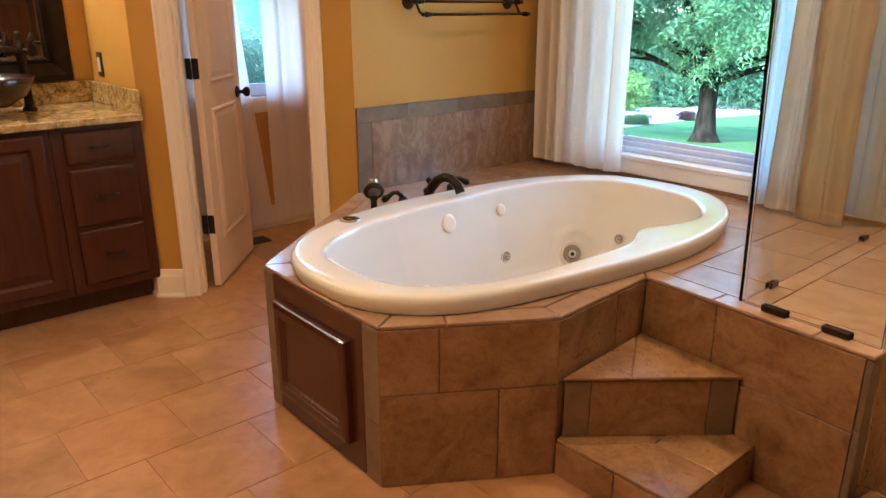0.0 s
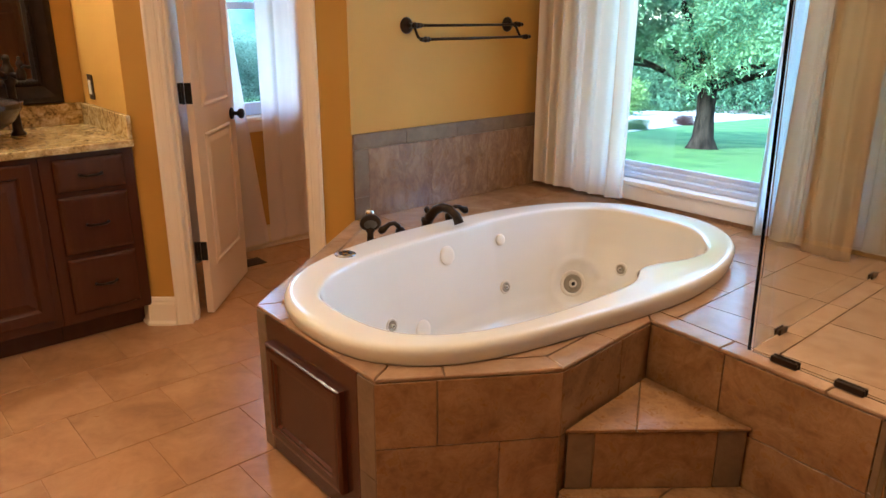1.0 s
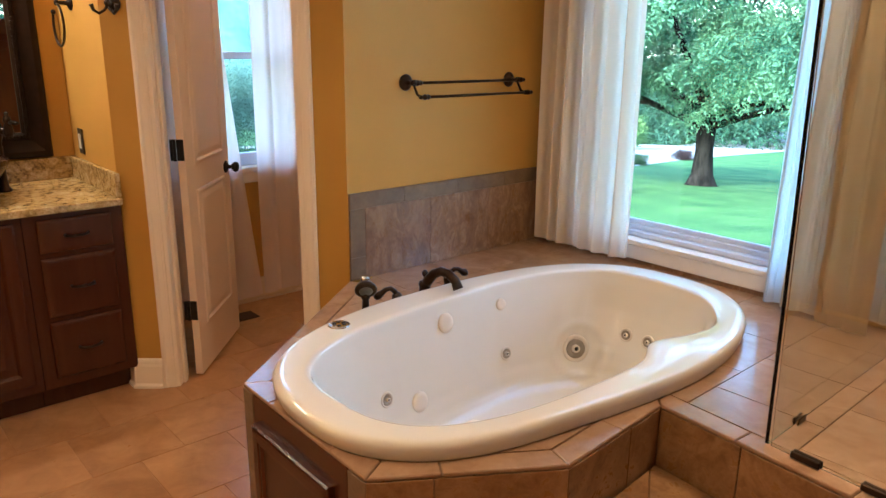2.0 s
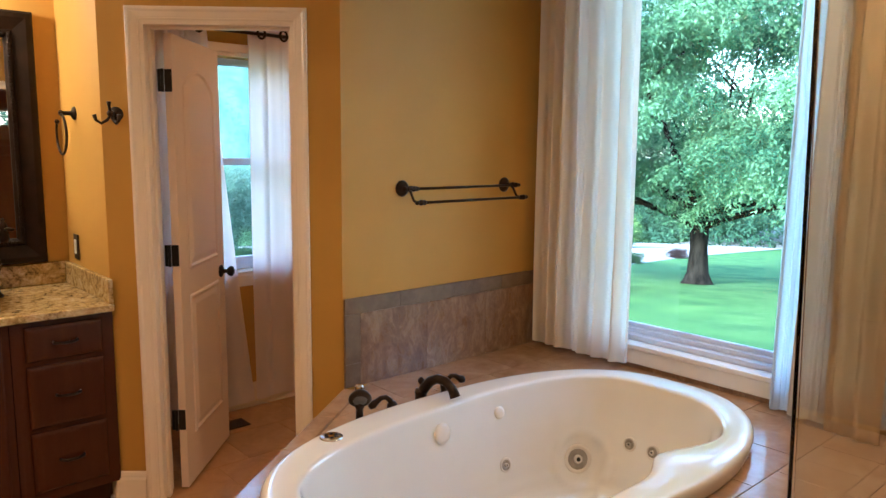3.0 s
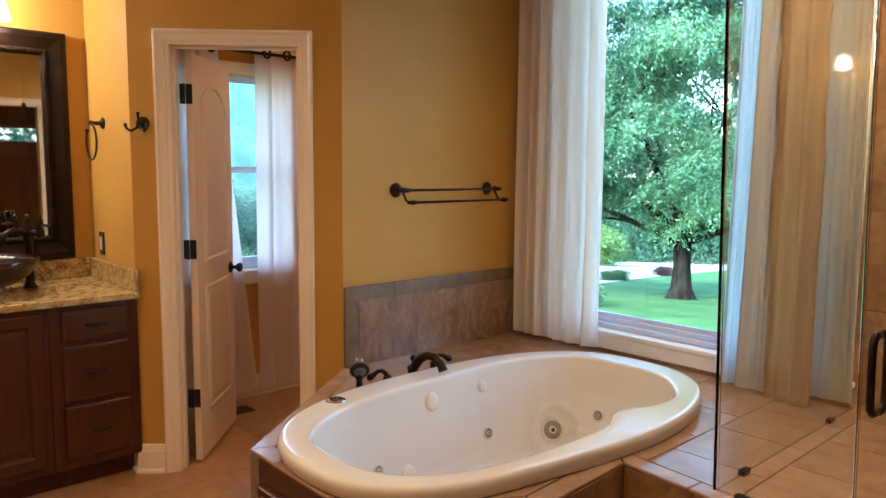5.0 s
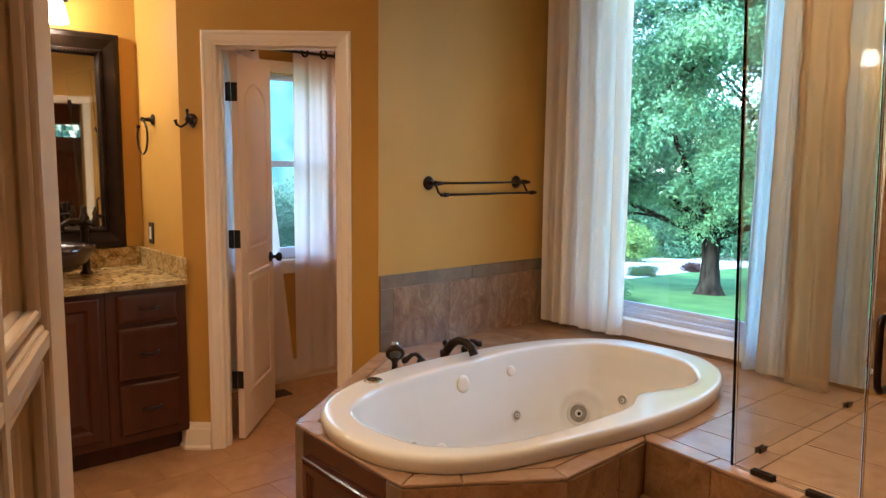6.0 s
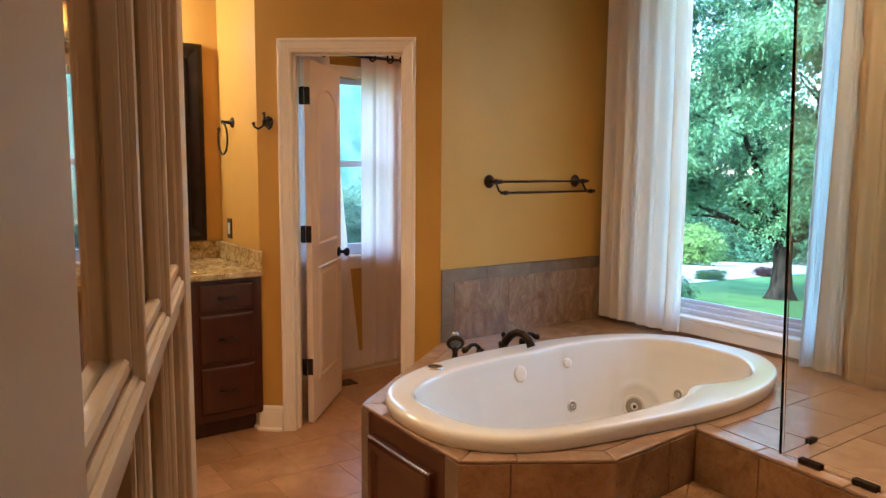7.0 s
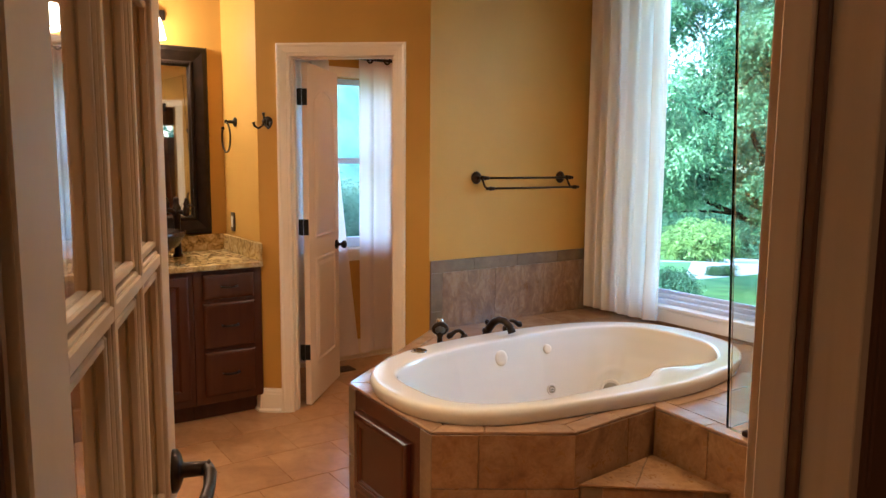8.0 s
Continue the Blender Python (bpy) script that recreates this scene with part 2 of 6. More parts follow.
def box(x0, x1, y0, y1, z0, z1, bevel=0.0, segs=1):
    bm = bmesh.new()
    add_box(bm, x0, x1, y0, y1, z0, z1, bevel, segs)
    return bm


def add_prism(bm, poly, z0, z1):
    """An upright prism over a plan polygon given counterclockwise."""
    lo = [bm.verts.new((x, y, z0)) for x, y in poly]
    hi = [bm.verts.new((x, y, z1)) for x, y in poly]
    bm.faces.new(hi)
    bm.faces.new(lo[::-1])
    for i in range(len(poly)):
        j = (i + 1) % len(poly)
        bm.faces.new((lo[i], lo[j], hi[j], hi[i]))


def prism(poly, z0, z1, bevel=0.0):
    bm = bmesh.new()
    add_prism(bm, poly, z0, z1)
    if bevel:
        bmesh.ops.bevel(bm, geom=bm.edges[:], offset=bevel, segments=1, affect="EDGES")
    return bm


def add_lathe(bm, profile, segs=24, m=None):
    """Turns (radius, height) pairs about z."""
    m = m or Matrix()
    rings = []
    for r, z in profile:
        if r < 1e-5:
            rings.append([bm.verts.new(m @ Vector((0, 0, z)))])
        else:
            rings.append([bm.verts.new(m @ Vector((r * math.cos(2 * math.pi * k / segs), r * math.sin(2 * math.pi * k / segs), z))) for k in range(segs)])
    for a, b in zip(rings, rings[1:]):
        for k in range(segs):
            q = (k + 1) % segs
            if len(a) == 1 and len(b) > 1:
                bm.faces.new((a[0], b[q], b[k]))
            elif len(b) == 1 and len(a) > 1:
                bm.faces.new((a[k], a[q], b[0]))
            elif len(a) > 1:
                bm.faces.new((a[k], a[q], b[q], b[k]))
    for ring, flip in ((rings[0], True), (rings[-1], False)):
        if len(ring) > 1:
            bm.faces.new(ring[::-1] if flip else ring)


def lathe(profile, segs=24, m=None):
    bm = bmesh.new()
    add_lathe(bm, profile, segs, m)
    return bm


def add_tube(bm, points, radii, segs=12):
    """A round bar along points, with a radius each (or one for all)."""
    pts = [Vector(p) for p in points]
    if not isinstance(radii, (list, tuple)):
        radii = [radii] * len(pts)
    rings, side = [], None
    for i, p in enumerate(pts):
        d = (pts[min(i + 1, len(pts) - 1)] - pts[max(i - 1, 0)]).normalized()
        if side is None:
            side = d.orthogonal().normalized()
        side = (side - d * side.dot(d)).normalized()
        up = d.cross(side)
        rings.append([bm.verts.new(p + (side * math.cos(2 * math.pi * k / segs) + up * math.sin(2 * math.pi * k / segs)) * radii[i]) for k in range(segs)])
    for a, b in zip(rings, rings[1:]):
        for k in range(segs):
            q = (k + 1) % segs
            bm.faces.new((a[k], a[q], b[q], b[k]))
    bm.faces.new(rings[0][::-1])
    bm.faces.new(rings[-1])


def tube(points, radii, segs=12):
    bm = bmesh.new()
    add_tube(bm, points, radii, segs)
    return bm


def arc(fn, a, b, n):
    return [fn(a + (b - a) * i / n) for i in range(n + 1)]


def frame_m(p0, p1):
    """A frame at p0 with x along to p1, y to its left (out of the room), z up."""
    d = Vector((p1[0] - p0[0], p1[1] - p0[1], 0)).normalized()
    n = Vector((-d.y, d.x, 0))
    return Matrix(((d.x, n.x, 0, p0[0]), (d.y, n.y, 0, p0[1]), (0, 0, 1, 0), (0, 0, 0, 1)))


def wall(name, p0, p1, thick, material, label, openings=(), z0=0.0, z1=2.75):
    """A wall whose room face runs from p0 to p1, its body on the left, with openings (u0, u1, z0, z1) cut through."""
    length = math.hypot(p1[0] - p0[0], p1[1] - p0[1])
    bm = bmesh.new()
    u = 0.0
    for a, b, lo, hi in sorted(openings):
        if a > u:
            add_box(bm, u, a, 0, thick, z0, z1)
        if lo > z0:
            add_box(bm, a, b, 0, thick, z0, lo)
        if hi < z1:
            add_box(bm, a, b, 0, thick, hi, z1)
        u = b
    if u < length:
        add_box(bm, u, length, 0, thick, z0, z1)
    ob = part(name, bm, material, at=frame_m(p0, p1))
    return tagged(ob, label, "wall", kind="structure")


# ---- the large structure ----
NORTH, EAST, SOUTH, WEST, TOWEL_Y = 4.135, 3.262, -0.03, -1.40, 2.892
CORNER = (2.003, TOWEL_Y)          # where the angled door wall meets the tub wall
RETURN_X, RETURN_Y = 1.256, 3.532  # where the vanity's end wall meets the angled door wall
DECK = 0.52                        # height of the tub deck
ROOM_H = 2.75

WIN_Y0, WIN_Y1, WIN_Z0, WIN_Z1 = 1.10, 2.52, 0.615, 2.60
wall("wall_north", (WEST - 0.12, NORTH), (RETURN_X, NORTH), 0.14, PAINT, "ochre painted wall behind the vanity")
wall("wall_vanity_end", (RETURN_X, NORTH + 0.14), (RETURN_X, RETURN_Y), 0.11, PAINT, "short ochre wall at the vanity's end")

DW = frame_m((RETURN_X, RETURN_Y), CORNER)
DW_LEN = math.hypot(CORNER[0] - RETURN_X, CORNER[1] - RETURN_Y)
OPEN_U0, OPEN_U1, OPEN_H = 0.174, 0.796, 2.064
wall("wall_angled", (RETURN_X, RETURN_Y), CORNER, 0.11, PAINT, "angled ochre wall with the closet door", [(OPEN_U0, OPEN_U1, 0.0, OPEN_H)])
wall("wall_tub", CORNER, (EAST, TOWEL_Y), 0.11, PAINT, "tan painted wall behind the bathtub")
wall("wall_east", (EAST, TOWEL_Y + 0.11), (EAST, SOUTH - 0.105), 0.16, PAINT, "outer wall with the large bath window",
     [(TOWEL_Y + 0.11 - WIN_Y1, TOWEL_Y + 0.11 - WIN_Y0, WIN_Z0, WIN_Z1)])
WC_Y = 4.27
wall("wall_closet_north", (RETURN_X, WC_Y + 0.006), (EAST + 0.16, WC_Y + 0.006), 0.16, PAINT, "ochre wall of the toilet closet with its window",
     [(1.80 - RETURN_X, 2.52 - RETURN_X, 0.83, 2.06)])
wall("wall_closet_east", (EAST, WC_Y + 0.006), (EAST, TOWEL_Y + 0.11), 0.16, PAINT, "ochre side wall of the toilet closet")
ENTRY_X0, ENTRY_X1 = -0.225, 0.545
wall("wall_south", (EAST, SOUTH), (WEST - 0.12, SOUTH), 0.105, PAINT, "ochre wall with the entry door and the wardrobe opening",
     [(EAST - 2.03, EAST - 1.10, 0.0, 2.06), (EAST - ENTRY_X1, EAST - ENTRY_X0, 0.0, 2.06)])
wall("wall_west", (WEST, SOUTH), (WEST, NORTH), 0.12, PAINT, "ochre wall at the far end of the vanity")
wall("wall_hall_west", (WEST, -2.6), (WEST, SOUTH - 0.105), 0.12, HALL, "dark brown wall of the hall")
wall("wall_hall_south", (0.90, -2.6), (WEST - 0.12, -2.6), 0.12, HALL, "dark brown end wall of the hall")
wall("wall_hall_east", (0.90, SOUTH - 0.105), (0.90, -2.72), 0.10, HALL, "dark brown partition beside the hall")
wall("wall_wardrobe_east", (2.95, SOUTH - 0.105), (2.95, -2.6), 0.12, CLOSET, "red-brown wall of the wardrobe room")
wall("wall_wardrobe_south", (3.07, -2.6), (1.00, -2.6), 0.12, CLOSET, "red-brown wall of the wardrobe room with a high window", [(0.25, 1.60, 1.78, 1.95)])

tagged(part("ceiling", box(WEST - 0.12, EAST + 0.16, -2.72, WC_Y + 0.17, ROOM_H, ROOM_H + 0.15), CEIL), "plain pale ceiling", "ceiling", kind="structure")
floor = tagged(part("floor", box(WEST - 0.12, EAST + 0.16, -2.72, WC_Y + 0.17, -0.20, -0.002), GROUT_F), "tan ceramic floor tiles in running bond with narrow grout", "floor", kind="structure")


def trim_run(name, m, u0, u1, z0, z1, proud, label):
    """A moulded strip on a wall's face in the wall's own frame."""
    bm = bmesh.new()
    add_box(bm, u0, u1, -proud, -0.0005, z0, z1, min(0.004, proud * 0.3), 2)
    return tagged(part(name, bm, TRIM, at=m), label, "trim", kind="structure")


def base_profile(name, m, u0, u1, label):
    """A tall moulded baseboard."""
    bm = bmesh.new()
    prof = [(0, 0), (-0.030, 0), (-0.030, 0.012), (-0.020, 0.022), (-0.017, 0.105), (-0.013, 0.116), (-0.013, 0.124), (-0.008, 0.136), (0, 0.140)]
    a = [bm.verts.new((u0, y - 0.0005, z)) for y, z in prof]
    b = [bm.verts.new((u1, y - 0.0005, z)) for y, z in prof]
    for i in range(len(prof) - 1):
        bm.faces.new((a[i], b[i], b[i + 1], a[i + 1]))
    bm.faces.new(a)
    bm.faces.new(b[::-1])
    bmesh.ops.recalc_face_normals(bm, faces=bm.faces[:])
    return tagged(part(name, bm, TRIM, at=m), label, "baseboard", kind="structure")


def casing(name, m, u0, u1, top, width=0.062, proud=0.02, label="white moulded door casing", sides=(1, 1), feet=(0, 0), material=TRIM):
    """Moulded casing round a door opening: a back band, a flat and a rounded inner bead."""
    ob = tagged(new(name), label, "door casing", kind="structure")
    ob.matrix_world = m
    # from the opening outwards: a small bead, shallow flutes, and a thicker back band
    w = width
    prof = [(0.0, 0.0005), (0.0, 0.45), (0.003, 0.55), (0.008, 0.56), (0.010, 0.52), (0.012, 0.60), (w - 0.021, 0.72),
            (w - 0.019, 0.76), (w - 0.012, 1.0), (w - 0.002, 1.0), (w, 0.93), (w, 0.0005)]
    line = lambda a: ((u0 - a, feet[0]), (u0 - a, top + a), (u1 + a, top + a), (u1 + a, feet[1]))
    for k, nm in ((0, "side_casing"), (1, "head_casing"), (2, "side_casing")):
        if k != 1 and not sides[k // 2]:
            continue
        bm = bmesh.new()
        ends = [[bm.verts.new((line(a)[i][0], -proud * h - 0.0005, line(a)[i][1])) for a, h in prof] for i in (k, k + 1)]
        for i in range(len(prof)):
            j = (i + 1) % len(prof)
            bm.faces.new((ends[0][i], ends[0][j], ends[1][j], ends[1][i]))
        for e in ends:
            bm.faces.new(e)
        bmesh.ops.recalc_face_normals(bm, faces=bm.faces[:])
        part(nm, bm, material, ob)
    return ob


def jamb(name, m, u0, u1, top, thick, stop_v, label, material=TRIM, gap_shade=None):
    """The lining of a door opening with its stops."""
    ob = tagged(new(name), label, "door jamb", kind="structure")
    ob.matrix_world = m
    t = 0.016
    for nm, a, b in (("side_jamb", u0 - 0.002, u0 + t), ("side_jamb", u1 - t, u1 + 0.002)):
        part(nm, box(a, b, -0.006, thick + 0.006, 0, top - t, 0.0015), material, ob)
    part("head_jamb", box(u0 - 0.002, u1 + 0.002, -0.006, thick + 0.006, top - t, top + 0.002, 0.0015), material, ob)
    for a, b in ((u0 + t, u0 + t + 0.013), (u1 - t - 0.013, u1 - t)):
        part("door_stop", box(a, b, stop_v, stop_v + 0.034, 0, top - t - 0.011, 0.002), material, ob)
    part("door_stop", box(u0 + t, u1 - t, stop_v, stop_v + 0.034, top - t - 0.011, top - t, 0.002), material, ob)
    # a dark strip stands in for the shade in the reveal behind the stop
    if gap_shade:
        for a, b in ((u0 + t, u0 + t + 0.008), (u1 - t - 0.008, u1 - t)):
            part("shade_strip", box(a, b, stop_v + 0.0345, stop_v + 0.048, 0, top - t - 0.011, 0.002), gap_shade, ob, "dark brown strip put in for the shade behind the stop")
    return ob


# closet door surround, with the baseboard that turns the corner beside it
casing("door_casing_closet", DW, OPEN_U0, OPEN_U1, OPEN_H, width=0.053, feet=(0, 0))
jamb("door_jamb_closet", DW, OPEN_U0, OPEN_U1, OPEN_H, 0.11, 0.035, "white painted jamb of the toilet closet")
base_profile("baseboard_angled", DW, -0.012, OPEN_U0 - 0.056, "white moulded baseboard on the angled wall")
base_profile("baseboard_vanity_end", frame_m((RETURN_X, NORTH), (RETURN_X, RETURN_Y)), NORTH - RETURN_Y - 0.10, NORTH - RETURN_Y + 0.012, "white moulded baseboard at the vanity's end")
base_profile("baseboard_closet_north", frame_m((RETURN_X + 0.11, WC_Y + 0.006), (EAST, WC_Y + 0.006)), 0, EAST - RETURN_X - 0.11, "white baseboard under the closet window")
ENT = frame_m((EAST, SOUTH), (WEST, SOUTH))
casing("door_casing_wardrobe", ENT, EAST - 2.03, EAST - 1.10, 2.06, width=0.075)
casing("door_casing_entry", ENT, EAST - ENTRY_X1, EAST - ENTRY_X0, 2.06, width=0.075)
jamb("door_jamb_entry", ENT, EAST - ENTRY_X1, EAST - ENTRY_X0, 2.06, 0.105, 0.012, "white jamb of the entry door, dim warm light put into its tan", HALLTRIM, gap_shade=HALLDARK)
HALLF = frame_m((WEST, SOUTH - 0.105), (0.9, SOUTH - 0.105))
casing("door_casing_hall", HALLF, ENTRY_X0 - WEST, ENTRY_X1 - WEST, 2.06, width=0.075, label="dark brown door casing in the hall", material=HALLDARK)

# ---- the bath window ----
EW = frame_m((EAST, TOWEL_Y), (EAST, SOUTH))
wu0, wu1 = TOWEL_Y - WIN_Y1, TOWEL_Y - WIN_Y0
fz = WIN_Z0 + 0.022
win = tagged(new("window_1"), "large picture window with white trim over the bathtub", "window", kind="structure")
win.matrix_world = EW
bm = bmesh.new()
for a, b, p in ((0, 0.02, 0.012), (0.02, 0.07, 0.019)):
    add_box(bm, wu0 - b, wu0 - a, -p, -0.0005, WIN_Z0, WIN_Z1 + a, 0.002)
    add_box(bm, wu1 + a, wu1 + b, -p, -0.0005, WIN_Z0, WIN_Z1 + a, 0.002)
    add_box(bm, wu0 - b, wu1 + b, -p, -0.0005, WIN_Z1 + a, WIN_Z1 + b, 0.002)
part("casing", bm, WTRIM, win)
part("window_sill", box(wu0 - 0.085, wu1 + 0.085, -0.024, 0.049, WIN_Z0 - 0.002, WIN_Z0 + 0.022, 0.005, 2), WTRIM, win)
part("outer_sill", box(wu0, wu1, 0.0495, 0.150, WIN_Z0 - 0.002, fz - 0.001), SASH, win)
part("apron", box(wu0 - 0.07, wu1 + 0.07, -0.018, -0.0005, 0.542, WIN_Z0 - 0.0025, 0.003), WTRIM, win)
bm = bmesh.new()
for x0, x1, z0, z1 in ((wu0, wu0 + 0.03, WIN_Z0 + 0.022, WIN_Z1), (wu1 - 0.03, wu1, WIN_Z0 + 0.022, WIN_Z1), (wu0 + 0.03, wu1 - 0.03, WIN_Z1 - 0.03, WIN_Z1)):
    add_box(bm, x0, x1, 0.005, 0.15, z0, z1, 0.002)
part("lining", bm, WTRIM, win)
bm = bmesh.new()
for w0, w1, v0, v1 in ((0.0, 0.026, 0.050, 0.140), (0.026, 0.050, 0.088, 0.136), (0.050, 0.072, 0.112, 0.134)):
    add_box(bm, wu0 + 0.03 + w0, wu0 + 0.03 + w1, v0, v1, fz + w0, WIN_Z1 - 0.03 - w0, 0.003)
    add_box(bm, wu1 - 0.03 - w1, wu1 - 0.03 - w0, v0, v1, fz + w0, WIN_Z1 - 0.03 - w0, 0.003)
    add_box(bm, wu0 + 0.03 + w1, wu1 - 0.03 - w1, v0, v1, fz + w0, fz + w1, 0.003)
    add_box(bm, wu0 + 0.03 + w1, wu1 - 0.03 - w1, v0, v1, WIN_Z1 - 0.03 - w1, WIN_Z1 - 0.03 - w0, 0.003)
part("window_frame", bm, SASH, win, "vinyl sash with the sky's lilac light put into its colour")
pane = part("pane", box(wu0 + 0.100, wu1 - 0.100, 0.121, 0.125, fz + 0.070, WIN_Z1 - 0.100), GLASS_W, win)
pane.visible_shadow = False

# ---- the closet window ----
CW = frame_m((RETURN_X, WC_Y + 0.006), (EAST, WC_Y + 0.006))
win2 = tagged(new("window_2"), "white double-hung window in the toilet closet", "window", kind="structure")
win2.matrix_world = CW
c0, c1, cz0, cz1 = 1.80 - RETURN_X, 2.52 - RETURN_X, 0.83, 2.06
bm = bmesh.new()
for a, b, p in ((0, 0.02, 0.012), (0.02, 0.07, 0.019)):
    add_box(bm, c0 - b, c0 - a, -p, -0.0005, cz0, cz1 + a, 0.002)
    add_box(bm, c1 + a, c1 + b, -p, -0.0005, cz0, cz1 + a, 0.002)
    add_box(bm, c0 - b, c1 + b, -p, -0.0005, cz1 + a, cz1 + b, 0.002)
part("casing", bm, TRIM, win2)
part("window_sill", box(c0 - 0.09, c1 + 0.09, -0.035, 0.06, cz0 - 0.022, cz0 + 0.002, 0.005, 2), TRIM, win2)
part("apron", box(c0 - 0.07, c1 + 0.07, -0.018, -0.0005, cz0 - 0.09, cz0 - 0.0225, 0.003), TRIM, win2)
mid = 1.47
for nm, z0, z1, v in (("lower_sash", cz0 + 0.002, mid + 0.02, 0.06), ("upper_sash", mid - 0.02, cz1, 0.095)):
    bm = bmesh.new()
    add_box(bm, c0, c0 + 0.045, v, v + 0.034, z0, z1, 0.003)
    add_box(bm, c1 - 0.045, c1, v, v + 0.034, z0, z1, 0.003)
    add_box(bm, c0 + 0.045, c1 - 0.045, v, v + 0.034, z0, z0 + (0.075 if nm == "lower_sash" else 0.04), 0.003)
    add_box(bm, c0 + 0.045, c1 - 0.045, v, v + 0.034, z1 - 0.04, z1, 0.003)
    part(nm, bm, SASH, win2)
    g = part("pane", box(c0 + 0.045, c1 - 0.045, v + 0.015, v + 0.019, z0 + 0.04, z1 - 0.04), GLASS_W, win2)
    g.visible_shadow = False


# ---- tub deck, with steps and shower bench ----
DL, DF, DB, DC = (1.172, 2.258), (1.162, 1.588), (1.595, 1.303), (2.058, 1.333)
SHX, SHY = 2.058, 0.62
SC = (1.990, SHY)                   # the bench's outer corner; its edge runs slightly askew
deck = thing("tub_deck", "tan tiled bathtub deck that runs on as a shower bench", "tub deck")
TUB_C = (2.112, 1.885)


def oval(t, a, b, n, cx, cy):
    c, s = math.cos(t), math.sin(t)
    r = (abs(c / a) ** n + abs(s / b) ** n) ** (-1 / n)
    return cx + r * c, cy + r * s


def tuck(x, y):
    """The tub's front side is drawn in a little towards its left end."""
    return (0.018 + 0.052 * math.exp(-((x - 1.72) / 0.40) ** 2)) * max(0.0, min(1.0, (TUB_C[1] - y) / 0.30))


def rim_oval(t, g=1.0):
    x, y = oval(t, 0.95 * g, 0.575 * g, 2.5, *TUB_C)
    return x, y + tuck(x, y)


# the core keeps a well open for the tub
bm = bmesh.new()
NSEG = 96


def ray_out(poly, c, t):
    """Where a ray from c at the angle t last leaves the polygon."""
    d, best = Vector((math.cos(t), math.sin(t))), None
    for i in range(len(poly)):
        p, q = Vector(poly[i]), Vector(poly[(i + 1) % len(poly)])
        e = q - p
        den = d.x * e.y - d.y * e.x
        if abs(den) < 1e-9:
            continue
        w = p - Vector(c)
        s, u = (w.x * e.y - w.y * e.x) / den, (w.x * d.y - w.y * d.x) / den
        if s > 0 and -1e-6 <= u <= 1 + 1e-6 and (best is None or s < best):
            best = s
    return c[0] + d.x * best, c[1] + d.y * best


TUB_POLY = [DL, DF, DB, DC, (EAST, DC[1]), (EAST, TOWEL_Y), CORNER]
tp = [(x + (TUB_C[0] - x) * 0.010, y + (TUB_C[1] - y) * 0.010) for x, y in TUB_POLY]
angles = sorted({2 * math.pi * k / NSEG for k in range(NSEG)} | {math.atan2(y - TUB_C[1], x - TUB_C[0]) % (2 * math.pi) for x, y in tp})
outer = [ray_out(tp, TUB_C, t) for t in angles]
inner = [rim_oval(t, 0.94) for t in angles]
ov, iv, ol, il = ([bm.verts.new((x, y, z)) for x, y in ring] for ring, z in ((outer, DECK - 0.009), (inner, DECK - 0.009), (outer, 0.0), (inner, 0.0)))
for i in range(len(angles)):
    j = (i + 1) % len(angles)
    bm.faces.new((iv[i], ov[i], ov[j], iv[j]))
    bm.faces.new((ol[i], ol[j], ov[j], ov[i]))
    bm.faces.new((il[j], il[i], iv[i], iv[j]))
add_prism(bm, [(SC[0] + 0.01, SHY + 0.01), (EAST - 0.002, SHY + 0.01), (EAST - 0.002, DC[1] + 0.012), (DC[0] + 0.01, DC[1] + 0.012)], 0.0, DECK - 0.0095)
part("core", bm, GROUT, deck, "tan grout bed")


def edge_frame(p, q):
    """A frame on an upright face from p to q: x along, y out of the deck, z up (deck on the left of p to q)."""
    d = Vector((q[0] - p[0], q[1] - p[1], 0))
    length = d.length
    d.normalize()
    n = Vector((d.y, -d.x, 0))
    return Matrix(((d.x, n.x, 0, p[0]), (d.y, n.y, 0, p[1]), (0, 0, 1, 0), (0, 0, 0, 1))), length


def face_tiles(parent, p, q, cells, proud=0.0):
    """Tiles on an upright face: (u0, u1, z0, z1, material), with rounded edges and open joints."""
    m, _ = edge_frame(p, q)
    for u0, u1, z0, z1, material in cells:
        part("tile", box(u0 + 0.0015, u1 - 0.0015, -0.012, proud, z0 + 0.0015, z1 - 0.0015, 0.0012), material, parent, at=m)


top = DECK - 0.012
m, l1 = edge_frame(DL, DF)
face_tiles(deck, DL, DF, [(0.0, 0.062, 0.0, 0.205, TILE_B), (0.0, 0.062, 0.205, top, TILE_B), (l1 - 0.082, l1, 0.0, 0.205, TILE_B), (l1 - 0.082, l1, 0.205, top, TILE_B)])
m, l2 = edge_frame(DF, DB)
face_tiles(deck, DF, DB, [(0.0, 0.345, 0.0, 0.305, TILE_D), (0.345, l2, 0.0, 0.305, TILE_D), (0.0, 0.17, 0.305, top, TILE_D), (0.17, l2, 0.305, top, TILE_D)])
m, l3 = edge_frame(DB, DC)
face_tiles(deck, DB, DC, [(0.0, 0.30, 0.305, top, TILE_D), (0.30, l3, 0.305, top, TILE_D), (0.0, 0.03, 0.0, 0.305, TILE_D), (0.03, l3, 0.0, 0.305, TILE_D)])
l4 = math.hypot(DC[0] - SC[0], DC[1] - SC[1])
